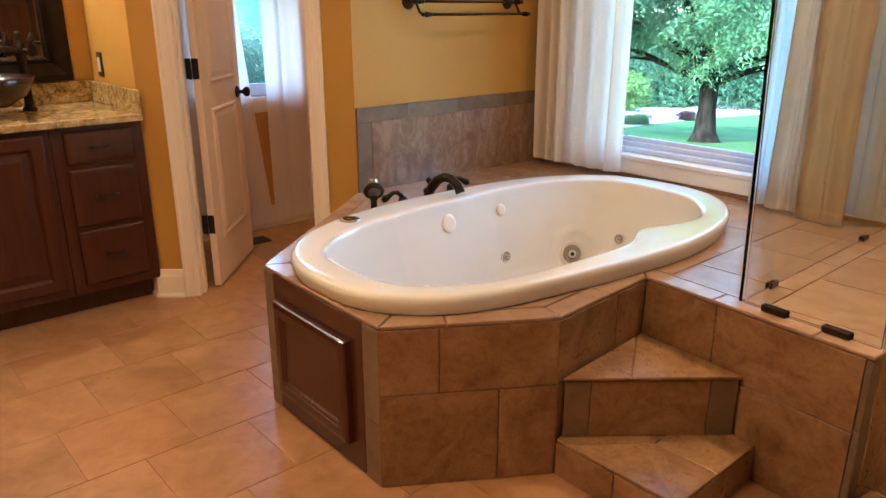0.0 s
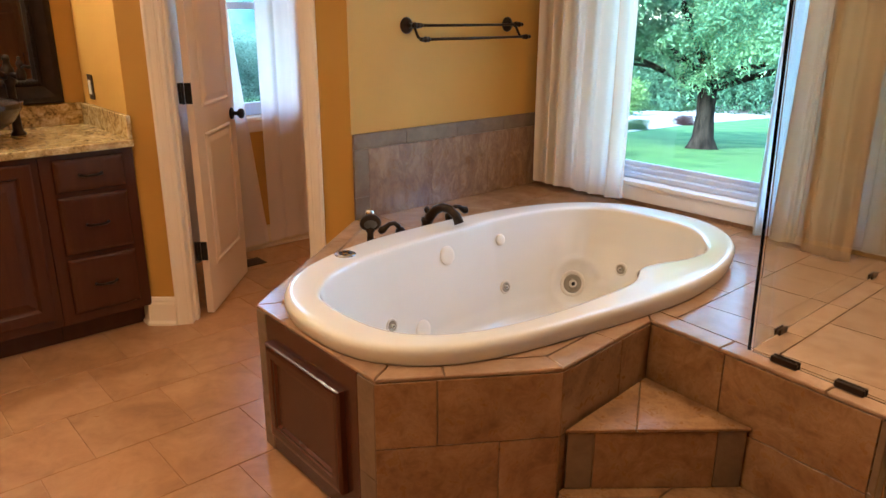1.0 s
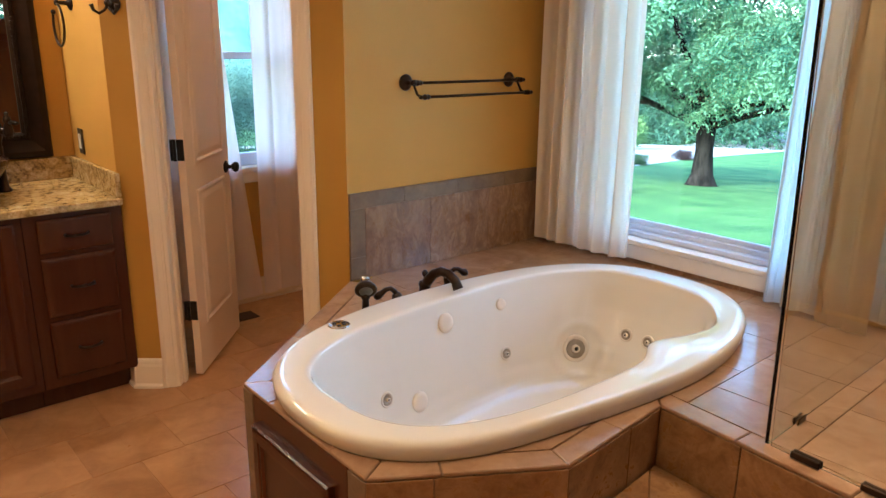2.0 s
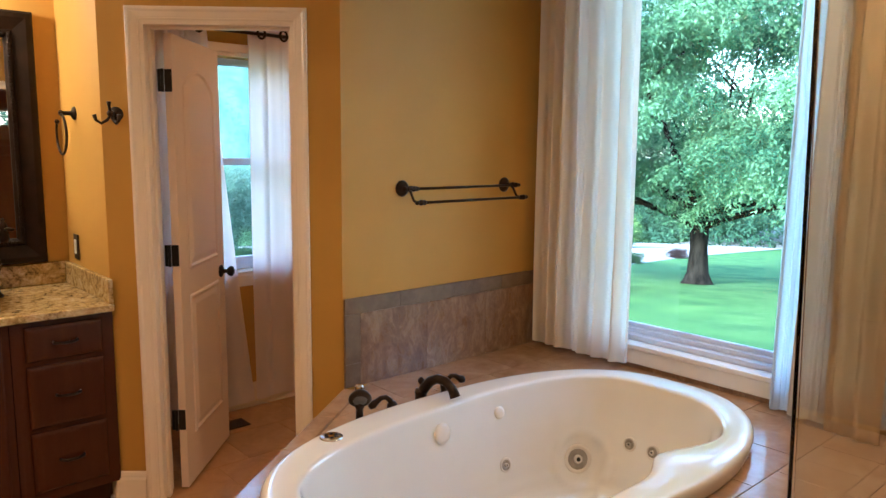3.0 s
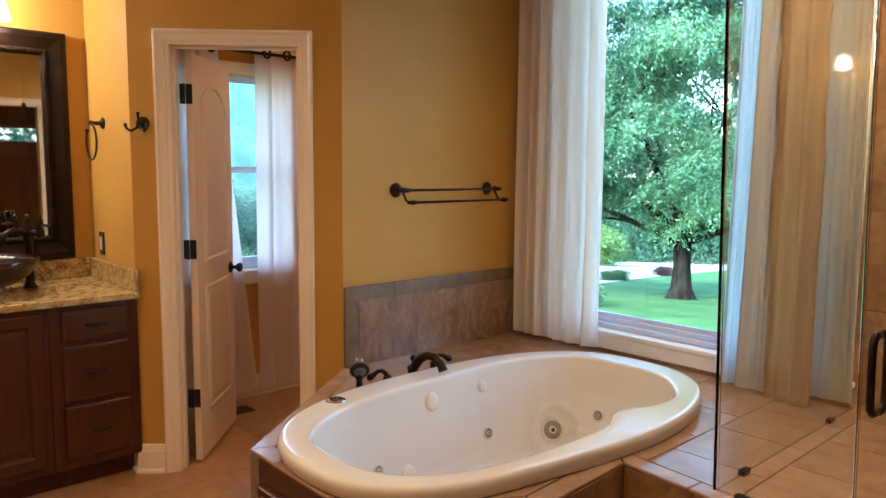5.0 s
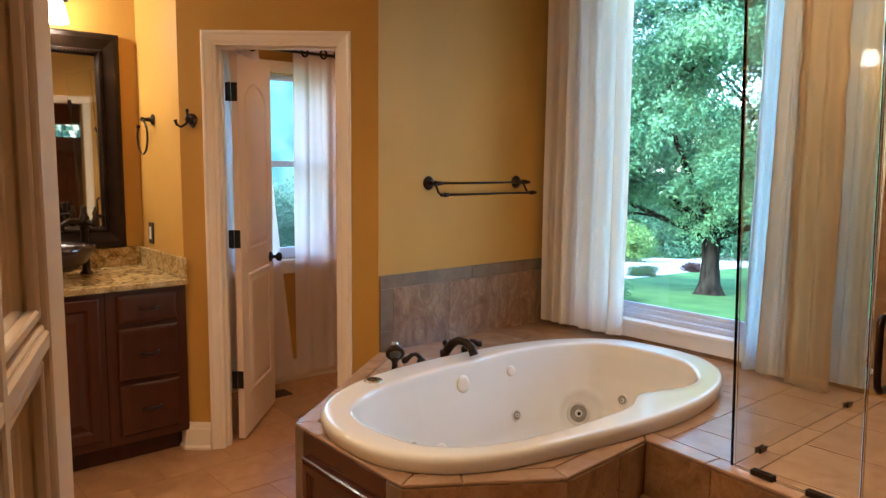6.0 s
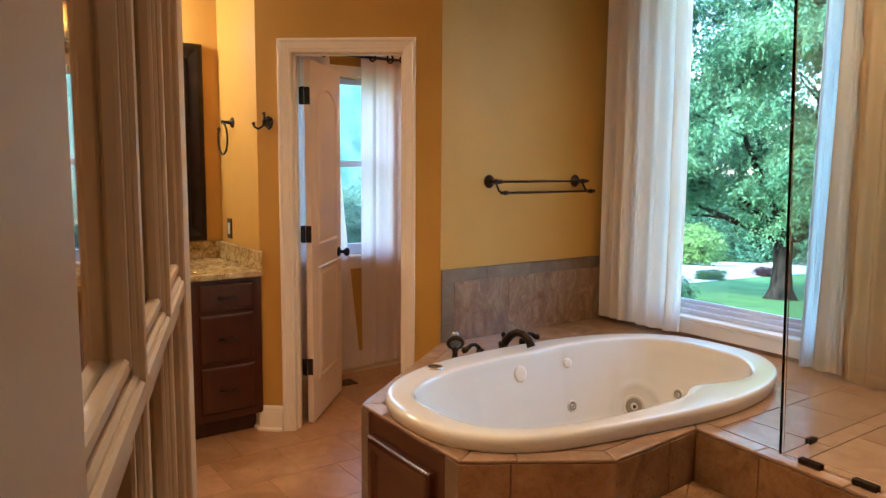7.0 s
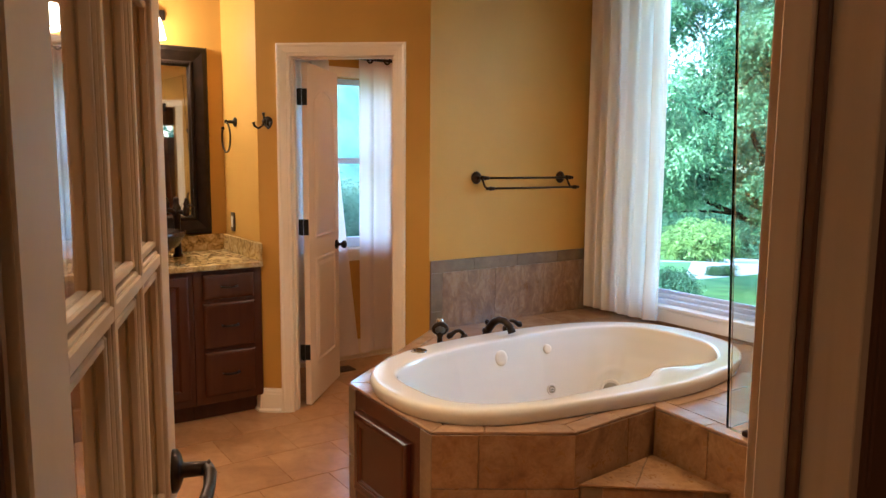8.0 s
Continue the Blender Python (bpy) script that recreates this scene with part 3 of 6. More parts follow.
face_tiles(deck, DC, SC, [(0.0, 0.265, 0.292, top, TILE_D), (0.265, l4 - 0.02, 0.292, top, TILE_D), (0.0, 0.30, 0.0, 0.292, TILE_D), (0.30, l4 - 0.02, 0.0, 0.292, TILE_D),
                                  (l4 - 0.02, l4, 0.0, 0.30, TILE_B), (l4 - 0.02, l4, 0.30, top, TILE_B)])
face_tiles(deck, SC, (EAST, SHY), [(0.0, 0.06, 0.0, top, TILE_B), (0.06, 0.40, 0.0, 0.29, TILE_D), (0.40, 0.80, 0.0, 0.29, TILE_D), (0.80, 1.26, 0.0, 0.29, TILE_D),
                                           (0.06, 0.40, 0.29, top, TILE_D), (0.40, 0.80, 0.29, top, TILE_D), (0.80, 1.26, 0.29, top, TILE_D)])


def clip_poly(poly, a, b, c):
    """The part of a plan polygon where a*x + b*y <= c."""
    out = []
    for i in range(len(poly)):
        p, q = poly[i], poly[(i + 1) % len(poly)]
        dp, dq = a * p[0] + b * p[1] - c, a * q[0] + b * q[1] - c
        if dp <= 0:
            out.append(p)
        if dp * dq < 0:
            s = dp / (dp - dq)
            out.append((p[0] + (q[0] - p[0]) * s, p[1] + (q[1] - p[1]) * s))
    return out


def inside_edges(poly, edges, off):
    """Cuts a polygon to the left of each edge, off metres in."""
    for p, q in edges:
        d = Vector((q[0] - p[0], q[1] - p[1])).normalized()
        n = Vector((d.y, -d.x))
        poly = clip_poly(poly, n.x, n.y, n.x * p[0] + n.y * p[1] - off) if len(poly) > 2 else poly
    return poly


def area(poly):
    return sum(poly[i][0] * poly[(i + 1) % len(poly)][1] - poly[(i + 1) % len(poly)][0] * poly[i][1] for i in range(len(poly))) / 2


def shrink(poly, g):
    return inside_edges(poly, [(poly[i], poly[(i + 1) % len(poly)]) for i in range(len(poly))], g)


# nosing strips along the deck's free edges, cut at lengths as laid
EDGES = [(CORNER, DL), (DL, DF), (DF, DB), (DB, DC)]
NOSE = 0.078
XN = DC[0] + NOSE                    # where the bench field begins


def nosing(p, q, cuts, p_prev=None, q_next=None):
    d = Vector((q[0] - p[0], q[1] - p[1]))
    length = d.length
    d.normalize()
    n = Vector((-d.y, d.x))
    us = [0.0] + cuts + [length]
    for a, b in zip(us, us[1:]):
        ea, eb = (0.0, 0.0)
        if a == 0.0 and p_prev is not None:
            ea = p_prev
        if b == length and q_next is not None:
            eb = q_next
        quad = [(p[0] + d.x * a, p[1] + d.y * a), (p[0] + d.x * b, p[1] + d.y * b),
                (p[0] + d.x * (b + eb) + n.x * NOSE, p[1] + d.y * (b + eb) + n.y * NOSE), (p[0] + d.x * (a + ea) + n.x * NOSE, p[1] + d.y * (a + ea) + n.y * NOSE)]
        part("edge_tile", prism(shrink(quad, 0.0015), DECK - 0.0115, DECK + 0.001, 0.003), TILE_T, deck)


def miter(p, v, q):
    """How far the inner line of an edge from v to q starts past v, for the corner p-v-q turning left."""
    a = Vector((v[0] - p[0], v[1] - p[1])).normalized()
    b = Vector((q[0] - v[0], q[1] - v[1])).normalized()
    ang = math.atan2(a.x * b.y - a.y * b.x, a.dot(b))
    return NOSE * math.tan(ang / 2)


k1, k2, k3, k4 = miter(CORNER, DL, DF), miter(DL, DF, DB), miter(DF, DB, DC), miter(DB, DC, SC)
nosing(CORNER, DL, [0.33, 0.66], q_next=-k1)
nosing(DL, DF, [0.165, 0.50], p_prev=k1, q_next=-k2)
nosing(DF, DB, [0.19], p_prev=k2, q_next=-k3)
nosing(DB, DC, [0.255], p_prev=k3, q_next=-k4)
nosing(DC, SC, [0.245, 0.555], p_prev=k4)
# field tiles of the deck and of the bench, cut to the tub and to the nosing

def deck_field(x0, x1, y0, y1):
    quad = [(x0, y0), (x1, y0), (x1, y1), (x0, y1)]
    quad = inside_edges(quad, (EDGES if x1 < XN + 0.001 else EDGES[:3]) if y0 > DC[1] - 0.001 else [(DC, SC)], NOSE + 0.002)
    if len(quad) < 3 or area(quad) < 4e-4:
        return
    if all((abs((x - TUB_C[0]) / 0.91) ** 2.5 + abs((y - tuck(x, y - 0.03) - TUB_C[1]) / 0.545) ** 2.5) < 1 for x, y in quad):
        return
    quad = shrink(quad, 0.0018)
    if len(quad) < 3 or area(quad) < 4e-4:
        return
    # keep clear of the tub's well: pull corners inside it out to its edge
    fixed = []
    for i in range(len(quad)):
        p, q = quad[i], quad[(i + 1) % len(quad)]
        for s in range(10):
            x, y = p[0] + (q[0] - p[0]) * s / 10, p[1] + (q[1] - p[1]) * s / 10
            dy = tuck(x, y - 0.03)
            f = (abs((x - TUB_C[0]) / 0.915) ** 2.5 + abs((y - dy - TUB_C[1]) / 0.55) ** 2.5) ** (1 / 2.5)
            if f < 1:
                x, y = TUB_C[0] + (x - TUB_C[0]) / f, dy + TUB_C[1] + (y - dy - TUB_C[1]) / f
            fixed.append((x, y))
    bm = bmesh.new()
    try:
        add_prism(bm, fixed, DECK - 0.0115, DECK)
    except ValueError:
        bm.free()
        return
    bmesh.ops.dissolve_limit(bm, angle_limit=0.01, verts=bm.verts[:], edges=bm.edges[:])
    part("tile", bm, TILE_T, deck)


T = 0.335
for r in range(8):
    ya = 0.62 + r * T
    yb = min(ya + T, TOWEL_Y - 0.001)
    off = 0.295 if r % 2 else 0.128
    if ya > TOWEL_Y - 0.02:
        break
    for c in range(-1, 8):
        xa, xb = 1.0 + off + c * T, 1.0 + off + (c + 1) * T
        xa, xb = max(xa, 1.15), min(xb, EAST - 0.001)
        if xb - xa < 0.01:
            continue
        if yb <= DC[1]:
            if xb - SC[0] > 0.01:
                deck_field(max(xa, SC[0]), xb, ya, yb)          # the bench
        elif ya >= DC[1]:
            deck_field(xa, xb, ya, yb)
        else:
            # the row that meets the inner corner runs on into the bench
            if xa < XN - 0.002:
                deck_field(xa, min(xb, XN), DC[1] + 0.002, yb)
            if xb > XN + 0.01:
                deck_field(max(xa, XN), xb, ya, yb)

# the wooden access panel in the deck's end
m, l1 = edge_frame(DL, DF)
access = part("access_panel", box(0.064, l1 - 0.084, -0.012, -0.001, 0.004, top, 0.002), WOOD, deck, "dark cherry access panel with a sunk field", at=m)


def raised(bm, u0, u1, z0, z1, v, depth, rail, out=-1, flat=False):
    """A raised-and-fielded panel: frame bead, sunk groove and sloped field, proud of plane v towards out*y."""
    rings = [(0.0, 0.0), (0.0, depth), (0.008, depth + 0.003), (rail - 0.012, depth + 0.003), (rail - 0.006, depth - 0.002), (rail, depth - 0.009), (rail + 0.008, depth - 0.009), (rail + 0.036, depth - 0.001), (rail + 0.040, depth)]
    if flat:
        rings = [(0.0, 0.0), (0.0, depth - 0.008), (0.004, depth - 0.002), (0.010, depth), (0.020, depth + 0.002), (rail - 0.016, depth + 0.002), (rail - 0.013, depth - 0.002), (rail - 0.006, depth - 0.003), (rail, depth - 0.011), (rail + 0.01, depth - 0.012)]
    loops = []
    for i, h in rings:
        loops.append([bm.verts.new((u, v + out * h, z)) for u, z in ((u0 + i, z0 + i), (u1 - i, z0 + i), (u1 - i, z1 - i), (u0 + i, z1 - i))])
    fs = []
    for a, b in zip(loops, loops[1:]):
        for k in range(4):
            q = (k + 1) % 4
            fs.append(bm.faces.new((a[k], a[q], b[q], b[k])))
    fs.append(bm.faces.new(loops[-1]))
    fs.append(bm.faces.new(loops[0][::-1]))
    bmesh.ops.recalc_face_normals(bm, faces=fs)


bm = bmesh.new()
raised(bm, 0.086, l1 - 0.150, 0.082, 0.424, -0.001, 0.024, 0.058, 1, True)
ob = part("panel_door", bm, WOOD, access)
ob.parent = access
ob.matrix_parent_inverse = access.matrix_world.inverted()
ob.matrix_world = m

# steps in the notch of the deck
steps = thing("tub_steps", "two tan tiled steps up to the bathtub", "steps")
S1 = 0.125
LX, LY, WX = 1.597, 0.888, 2.050
low = [(LX, LY), (2.015, LY), (WX, DC[1] - 0.003), (LX, 1.299)]
part("lower_step", prism([(x + (1.83 - x) * 0.04, y + (1.1 - y) * 0.04) for x, y in low], 0.0, S1 - 0.009), GROUT, steps, "grout bed")
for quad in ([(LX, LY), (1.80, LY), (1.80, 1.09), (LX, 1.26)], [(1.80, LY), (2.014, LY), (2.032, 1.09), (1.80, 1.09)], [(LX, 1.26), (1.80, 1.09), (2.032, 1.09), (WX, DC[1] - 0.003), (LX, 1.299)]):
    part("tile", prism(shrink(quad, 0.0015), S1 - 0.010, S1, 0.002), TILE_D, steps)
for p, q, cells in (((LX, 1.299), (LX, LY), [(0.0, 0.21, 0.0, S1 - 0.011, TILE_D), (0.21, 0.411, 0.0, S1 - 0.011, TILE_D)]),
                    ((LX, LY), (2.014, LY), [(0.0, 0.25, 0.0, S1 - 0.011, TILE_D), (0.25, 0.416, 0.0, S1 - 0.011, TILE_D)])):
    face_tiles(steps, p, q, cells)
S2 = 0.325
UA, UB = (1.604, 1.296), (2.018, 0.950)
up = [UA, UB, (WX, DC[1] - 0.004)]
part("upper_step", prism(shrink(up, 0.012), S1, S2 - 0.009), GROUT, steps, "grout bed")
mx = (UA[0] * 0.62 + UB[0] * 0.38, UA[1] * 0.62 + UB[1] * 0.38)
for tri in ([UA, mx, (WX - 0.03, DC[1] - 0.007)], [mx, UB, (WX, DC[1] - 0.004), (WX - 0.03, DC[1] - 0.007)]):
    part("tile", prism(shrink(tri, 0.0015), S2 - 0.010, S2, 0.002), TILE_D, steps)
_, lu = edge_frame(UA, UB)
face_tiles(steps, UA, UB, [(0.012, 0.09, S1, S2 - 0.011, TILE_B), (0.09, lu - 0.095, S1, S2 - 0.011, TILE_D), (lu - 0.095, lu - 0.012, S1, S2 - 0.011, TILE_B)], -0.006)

# ---- the whirlpool tub ----
tub = thing("bathtub", "white acrylic oval whirlpool bathtub set in the deck", "bathtub")


def tub_inner(t):
    x, y = oval(t, 0.825, 0.430, 3.0, TUB_C[0] - 0.010, TUB_C[1] + 0.020)
    if y < TUB_C[1]:
        # the arm roll stands into the well, with a hollow past it
        y += 0.070 * math.exp(-((x - 2.335) / (0.105 if x < 2.335 else 0.14)) ** 2) - 0.030 * math.exp(-((x - 2.67) / 0.15) ** 2)
    else:
        y -= 0.035 * max(0.0, min(1.0, (2.35 - x) / 0.6)) * min(1.0, (y - TUB_C[1]) / 0.3)
    return x, y


def tub_ring(t, s, z_drop):
    """Inner contour drawn in by s towards the well's long axis."""
    x, y = tub_inner(t)
    cx = TUB_C[0] + 0.02
    # a moulded backrest is let into the far end, and arm rolls beside it
    w = math.atan2(math.sin(t), math.cos(t))
    if s > 0.03:
        deep = min(1.0, (s - 0.03) / 0.06)
        edge = max(0.0, min(1.0, (0.42 - abs(w + 0.02)) / 0.07))
        s = s - 0.035 * deep * edge * edge * (3 - 2 * edge) + 0.018 * deep * math.exp(-((abs(w) - 0.50) / 0.07) ** 2)
    # the far end leans back
    slope = 0.17 * max(0.0, 0.56 - max(z_drop, 0.20)) * max(0.0, math.cos(t)) ** 3
    return cx + (x - cx) * (1 - s * 0.62) - slope, 1.90 + (y - 1.90) * (1 - s)


PROFILE = [(0.004, 0.5755), (0.009, 0.570), (0.015, 0.560), (0.027, 0.535), (0.058, 0.48), (0.10, 0.40), (0.145, 0.30), (0.19, 0.21), (0.24, 0.155), (0.31, 0.122), (0.42, 0.105), (0.65, 0.098), (0.9, 0.094)]
WELL = []
for (s0, z0), (s1, z1) in zip(PROFILE, PROFILE[1:]):
    cuts = max(1, round((z0 - z1) / 0.013))
    WELL += [(s0 + (s1 - s0) * k / cuts, z0 + (z1 - z0) * k / cuts) for k in range(cuts)]
WELL.append(PROFILE[-1])
TN = 288
rows = []
for k in range(TN):
    t = 2 * math.pi * k / TN
    ring = []
    for g, z in ((0.980, DECK + 0.001), (0.988, 0.5225), (0.992, 0.528), (0.997, 0.542), (1.000, 0.556), (1.0005, 0.563), (0.9995, 0.5695), (0.996, 0.5755), (0.9905, 0.5800), (0.983, 0.5825), (0.972, 0.5838), (0.955, 0.5842)):
        x, y = rim_oval(t, g)
        ring.append((x, y, z))
    ox, oy = rim_oval(t, 0.955)
    ix, iy = tub_inner(t)
    for s, z in ((0.4, 0.583), (0.8, 0.582), (0.95, 0.580), (0.99, 0.577)):
        ring.append((ox + (ix - ox) * s, oy + (iy - oy) * s, z))
    for s, z in WELL:
        x, y = tub_ring(t, s, z)
        ring.append((x, y, z))
    rows.append(ring)
bm = bmesh.new()
vs = [[bm.verts.new(p) for p in ring] for ring in rows]
for k in range(TN):
    a, b = vs[k], vs[(k + 1) % TN]
    for i in range(len(a) - 1):
        bm.faces.new((a[i], b[i], b[i + 1], a[i + 1]))
bm.faces.new([r[-1] for r in vs])
bmesh.ops.recalc_face_normals(bm, faces=bm.faces[:])
# a round dish is moulded about the large jet, with a raised lip, and a low roll runs over the floor before it
bm.normal_update()
DISH = Vector((2.715, 2.140, 0.245))
moves = []
for v in bm.verts:
    if v.co.z < 0.55:
        d = (v.co - DISH).length
        h = -0.014 * max(0.0, 1 - (d / 0.105) ** 4) if d < 0.105 else 0.007 * math.exp(-((d - 0.118) / 0.012) ** 2)
        d2 = math.hypot(v.co.x - 2.80, v.co.y - 1.86)
        if v.co.z < 0.25:
            h += 0.016 * math.exp(-((d2 - 0.20) / 0.025) ** 2)
        if h:
            moves.append((v, v.normal * h))
for v, h in moves:
    v.co += h if v.normal.dot(Vector((TUB_C[0], 1.9, 0.6)) - v.co) > 0 else -h
part("shell", bm, ACRYL, tub, smooth=True)


def tub_spot(t, z):
    """A place on the basin's side at the angle t and height z, with the way out of the side."""
    for (s0, z0), (s1, z1) in zip(PROFILE, PROFILE[1:]):
        if z1 <= z <= z0:
            s = s0 + (s1 - s0) * (z0 - z) / (z0 - z1)
            break
    p = Vector((*tub_ring(t, s, z), z))
    q = Vector((*tub_ring(t + 0.01, s, z), z))
    r = Vector((*tub_ring(t, s + 0.01, z), z - 0.01 * (z0 - z1) / (s1 - s0)))
    n = (q - p).cross(r - p).normalized()
    if n.dot(Vector((TUB_C[0], 1.9, z + 0.3)) - p) < 0:
        n = -n
    return p, n


def spot_m(p, n):
    return Matrix.Translation(p) @ n.to_track_quat("Z", "Y").to_matrix().to_4x4()


def angle_to(x, y):
    return math.atan2(y - 1.9, x - TUB_C[0] - 0.02)


def jet(x, y, z, size, label, sunk=0.0):
    p, n = tub_spot(angle_to(x, y), z)
    m = spot_m(p - n * sunk, n)
    j = part("jet", lathe([(size, -0.004), (size, 0.003), (size * 0.93, 0.006), (size * 0.76, 0.005), (size * 0.72, 0.001), (0, 0.0005)], 32, m), FLANGE, tub, label, smooth=True)
    part("ring", lathe([(size * 0.71, 0.0), (size * 0.71, 0.005), (size * 0.62, 0.0065), (size * 0.40, 0.0015), (size * 0.38, 0.001), (0, 0.001)], 28, m), JETM, j, "grey metal jet ring", smooth=True)
    nz = part("nozzle", lathe([(size * 0.30, 0.001), (size * 0.28, 0.012), (size * 0.20, 0.014), (size * 0.16, 0.011), (0, 0.011)], 20, m), FLANGE, j, "pale round jet nozzle", smooth=True)
    part("bore", lathe([(size * 0.15, 0.0112), (size * 0.15, 0.0118), (0, 0.0119)], 14, m), BLACKM, j, "dark bore", smooth=True)


def cap(x, y, z, size):
    p, n = tub_spot(angle_to(x, y), z)
    part("suction_cover", lathe([(size, -0.006), (size, 0.003), (size * 0.94, 0.0065), (size * 0.6, 0.009), (0, 0.0095)], 32, spot_m(p, n)), CAPM, tub, "almond plastic suction cover", smooth=True)


jet(2.391, 2.260, 0.281, 0.030, "small round whirlpool jet")
jet(2.725, 2.144, 0.245, 0.062, "large round whirlpool jet", 0.010)
jet(1.775, 2.231, 0.300, 0.030, "small round whirlpool jet")
jet(2.839, 1.977, 0.330, 0.030, "small round whirlpool jet")
jet(2.840, 1.874, 0.330, 0.030, "small round whirlpool jet")
cap(2.082, 2.297, 0.490, 0.040)
cap(2.400, 2.305, 0.490, 0.026)
cap(1.921, 2.234, 0.235, 0.040)
part("drain_cover", lathe([(0.036, 0.0), (0.036, 0.010), (0.028, 0.014), (0.0, 0.015)], 28, Matrix.Translation((2.065, 2.14, 0.098))), CAPM, tub, "almond drain cover", smooth=True)
part("badge", box(2.075, 2.115, 2.318, 2.322, 0.553, 0.561, 0.002), CHROME, tub, "small grey maker's badge")
p = Vector((1.588, 2.345, 0.582))
ov_cover = part("air_control", lathe([(0.040, -0.004), (0.040, 0.004), (0.034, 0.007), (0, 0.007)], 28, Matrix.Translation(p)), CHROME, tub, "round chrome control cover", smooth=True)
bm = bmesh.new()
for k in range(6):
    a = math.pi * k / 3
    add_box(bm, p.x + 0.019 * math.cos(a) - 0.006, p.x + 0.019 * math.cos(a) + 0.006, p.y + 0.019 * math.sin(a) - 0.006, p.y + 0.019 * math.sin(a) + 0.006, 0.5885, 0.5915, 0.001)
part("slots", bm, BLACKM, ov_cover, "dark slots")

# ---- deck-mounted taps ----
RIMZ = DECK + 0.0
hs = thing("hand_shower", "oil-rubbed bronze hand shower in its deck holder", "hand shower", Matrix.Translation((1.792, 2.468, RIMZ)))
part("holder", lathe([(0.026, 0), (0.026, 0.010), (0.016, 0.017), (0.0135, 0.08), (0.019, 0.088), (0.019, 0.100), (0.012, 0.105)], 20), BRONZE, hs, smooth=True)
part("handle", tube([(0, 0, 0.08), (-0.003, -0.003, 0.105), (-0.004, -0.006, 0.125)], [0.012, 0.0135, 0.015]), BRONZE, hs, smooth=True)
# the head looks down over the tub, with its back and a polished cap above
hm = Matrix.Translation((-0.004, -0.008, 0.128)) @ Vector((-0.46, -0.72, -0.52)).to_track_quat("Z", "Y").to_matrix().to_4x4()
head = part("spray_head", lathe([(0.0, -0.030), (0.016, -0.028), (0.030, -0.016), (0.040, -0.002), (0.043, 0.006), (0.043, 0.012), (0.039, 0.016), (0.030, 0.017), (0.0, 0.017)], 28, hm), BRONZE, hs, smooth=True)
part("spray_face", lathe([(0.026, 0.0172), (0.025, 0.019), (0.0, 0.0195)], 22, hm), mat("dark_spray_face", (0.10, 0.095, 0.085), 0.3, 0.2), head, "grey rubber spray face", smooth=True)
part("top_cap", lathe([(0.015, 0.140), (0.018, 0.150), (0.018, 0.166), (0.013, 0.174), (0.0, 0.177)], 18), CHROME, hs, "polished cap", smooth=True)


def lever(name, place, turn, label):
    t = thing(name, label, "tap", Matrix.Translation(place) @ Euler((0, 0, radians(turn))).to_matrix().to_4x4(), group="bathtub tap handles")
    part("base", lathe([(0.030, 0), (0.030, 0.008), (0.022, 0.016), (0.018, 0.034), (0.022, 0.05), (0.020, 0.062), (0.012, 0.072), (0, 0.074)], 20), BRONZE, t, smooth=True)
    part("lever", tube([(0, 0, 0.058), (0.010, 0, 0.078), (0.028, 0, 0.092), (0.048, 0, 0.090), (0.064, 0, 0.079), (0.078, 0, 0.070), (0.090, 0, 0.069), (0.097, 0, 0.071)], [0.011, 0.011, 0.010, 0.010, 0.012, 0.017, 0.017, 0.008]), BRONZE, t, smooth=True)
    return t


lever("tub_tap_handle", (1.950, 2.475, RIMZ), 165, "oil-rubbed bronze lever tap handle on the tub deck")
lever("tub_tap_handle", (2.265, 2.52, RIMZ), -10, "oil-rubbed bronze lever tap handle on the tub deck")
sp = thing("tub_spout", "arched oil-rubbed bronze tub spout on the deck", "spout", Matrix.Translation((2.125, 2.51, RIMZ)))
part("base", lathe([(0.034, 0), (0.034, 0.01), (0.026, 0.02), (0.024, 0.05), (0.028, 0.062), (0.022, 0.075), (0, 0.08)], 22), BRONZE, sp, smooth=True)
part("spout", tube([(0, 0, 0.055), (0.004, -0.02, 0.085), (0.010, -0.05, 0.118), (0.014, -0.09, 0.135), (0.018, -0.13, 0.132), (0.022, -0.165, 0.110), (0.024, -0.18, 0.080)], [0.022, 0.022, 0.021, 0.020, 0.019, 0.020, 0.022]), BRONZE, sp, smooth=True)
part("finial", lathe([(0.006, 0.075), (0.007, 0.095), (0.013, 0.102), (0.014, 0.112), (0.006, 0.122), (0, 0.124)], 16), BRONZE, sp, smooth=True)

# ---- splash tiles behind the tub ----
SPLASH = 0.918
splash = tagged(part("splash_backing", box(CORNER[0] + 0.004, EAST - 0.001, TOWEL_Y - 0.006, TOWEL_Y - 0.0005, DECK, SPLASH - 0.004), GROUT), "low brown tile splash with a grey-brown border behind the tub", "tile splash", kind="structure")


def splash_tile(x0, x1, z0, z1, material):
    part("tile", box(x0 + 0.0005, x1 - 0.0005, TOWEL_Y - 0.0125, TOWEL_Y - 0.005, z0 + 0.0005, z1 - 0.0005, 0.0009), material, splash)


bx0, bz = CORNER[0] + 0.085, SPLASH - 0.072
splash_tile(CORNER[0] + 0.003, bx0, DECK + 0.001, 0.625, TILE_B)
splash_tile(CORNER[0] + 0.003, bx0, 0.625, bz, TILE_B)
for a, b in ((CORNER[0] + 0.003, 2.31), (2.31, 2.64), (2.64, 2.97), (2.97, EAST - 0.001)):
    splash_tile(a, b, bz, SPLASH, TILE_B)
for a, b in ((bx0, 2.47), (2.47, 2.86), (2.86, EAST - 0.001)):
    splash_tile(a, b, DECK + 0.001, bz, TILE_W)
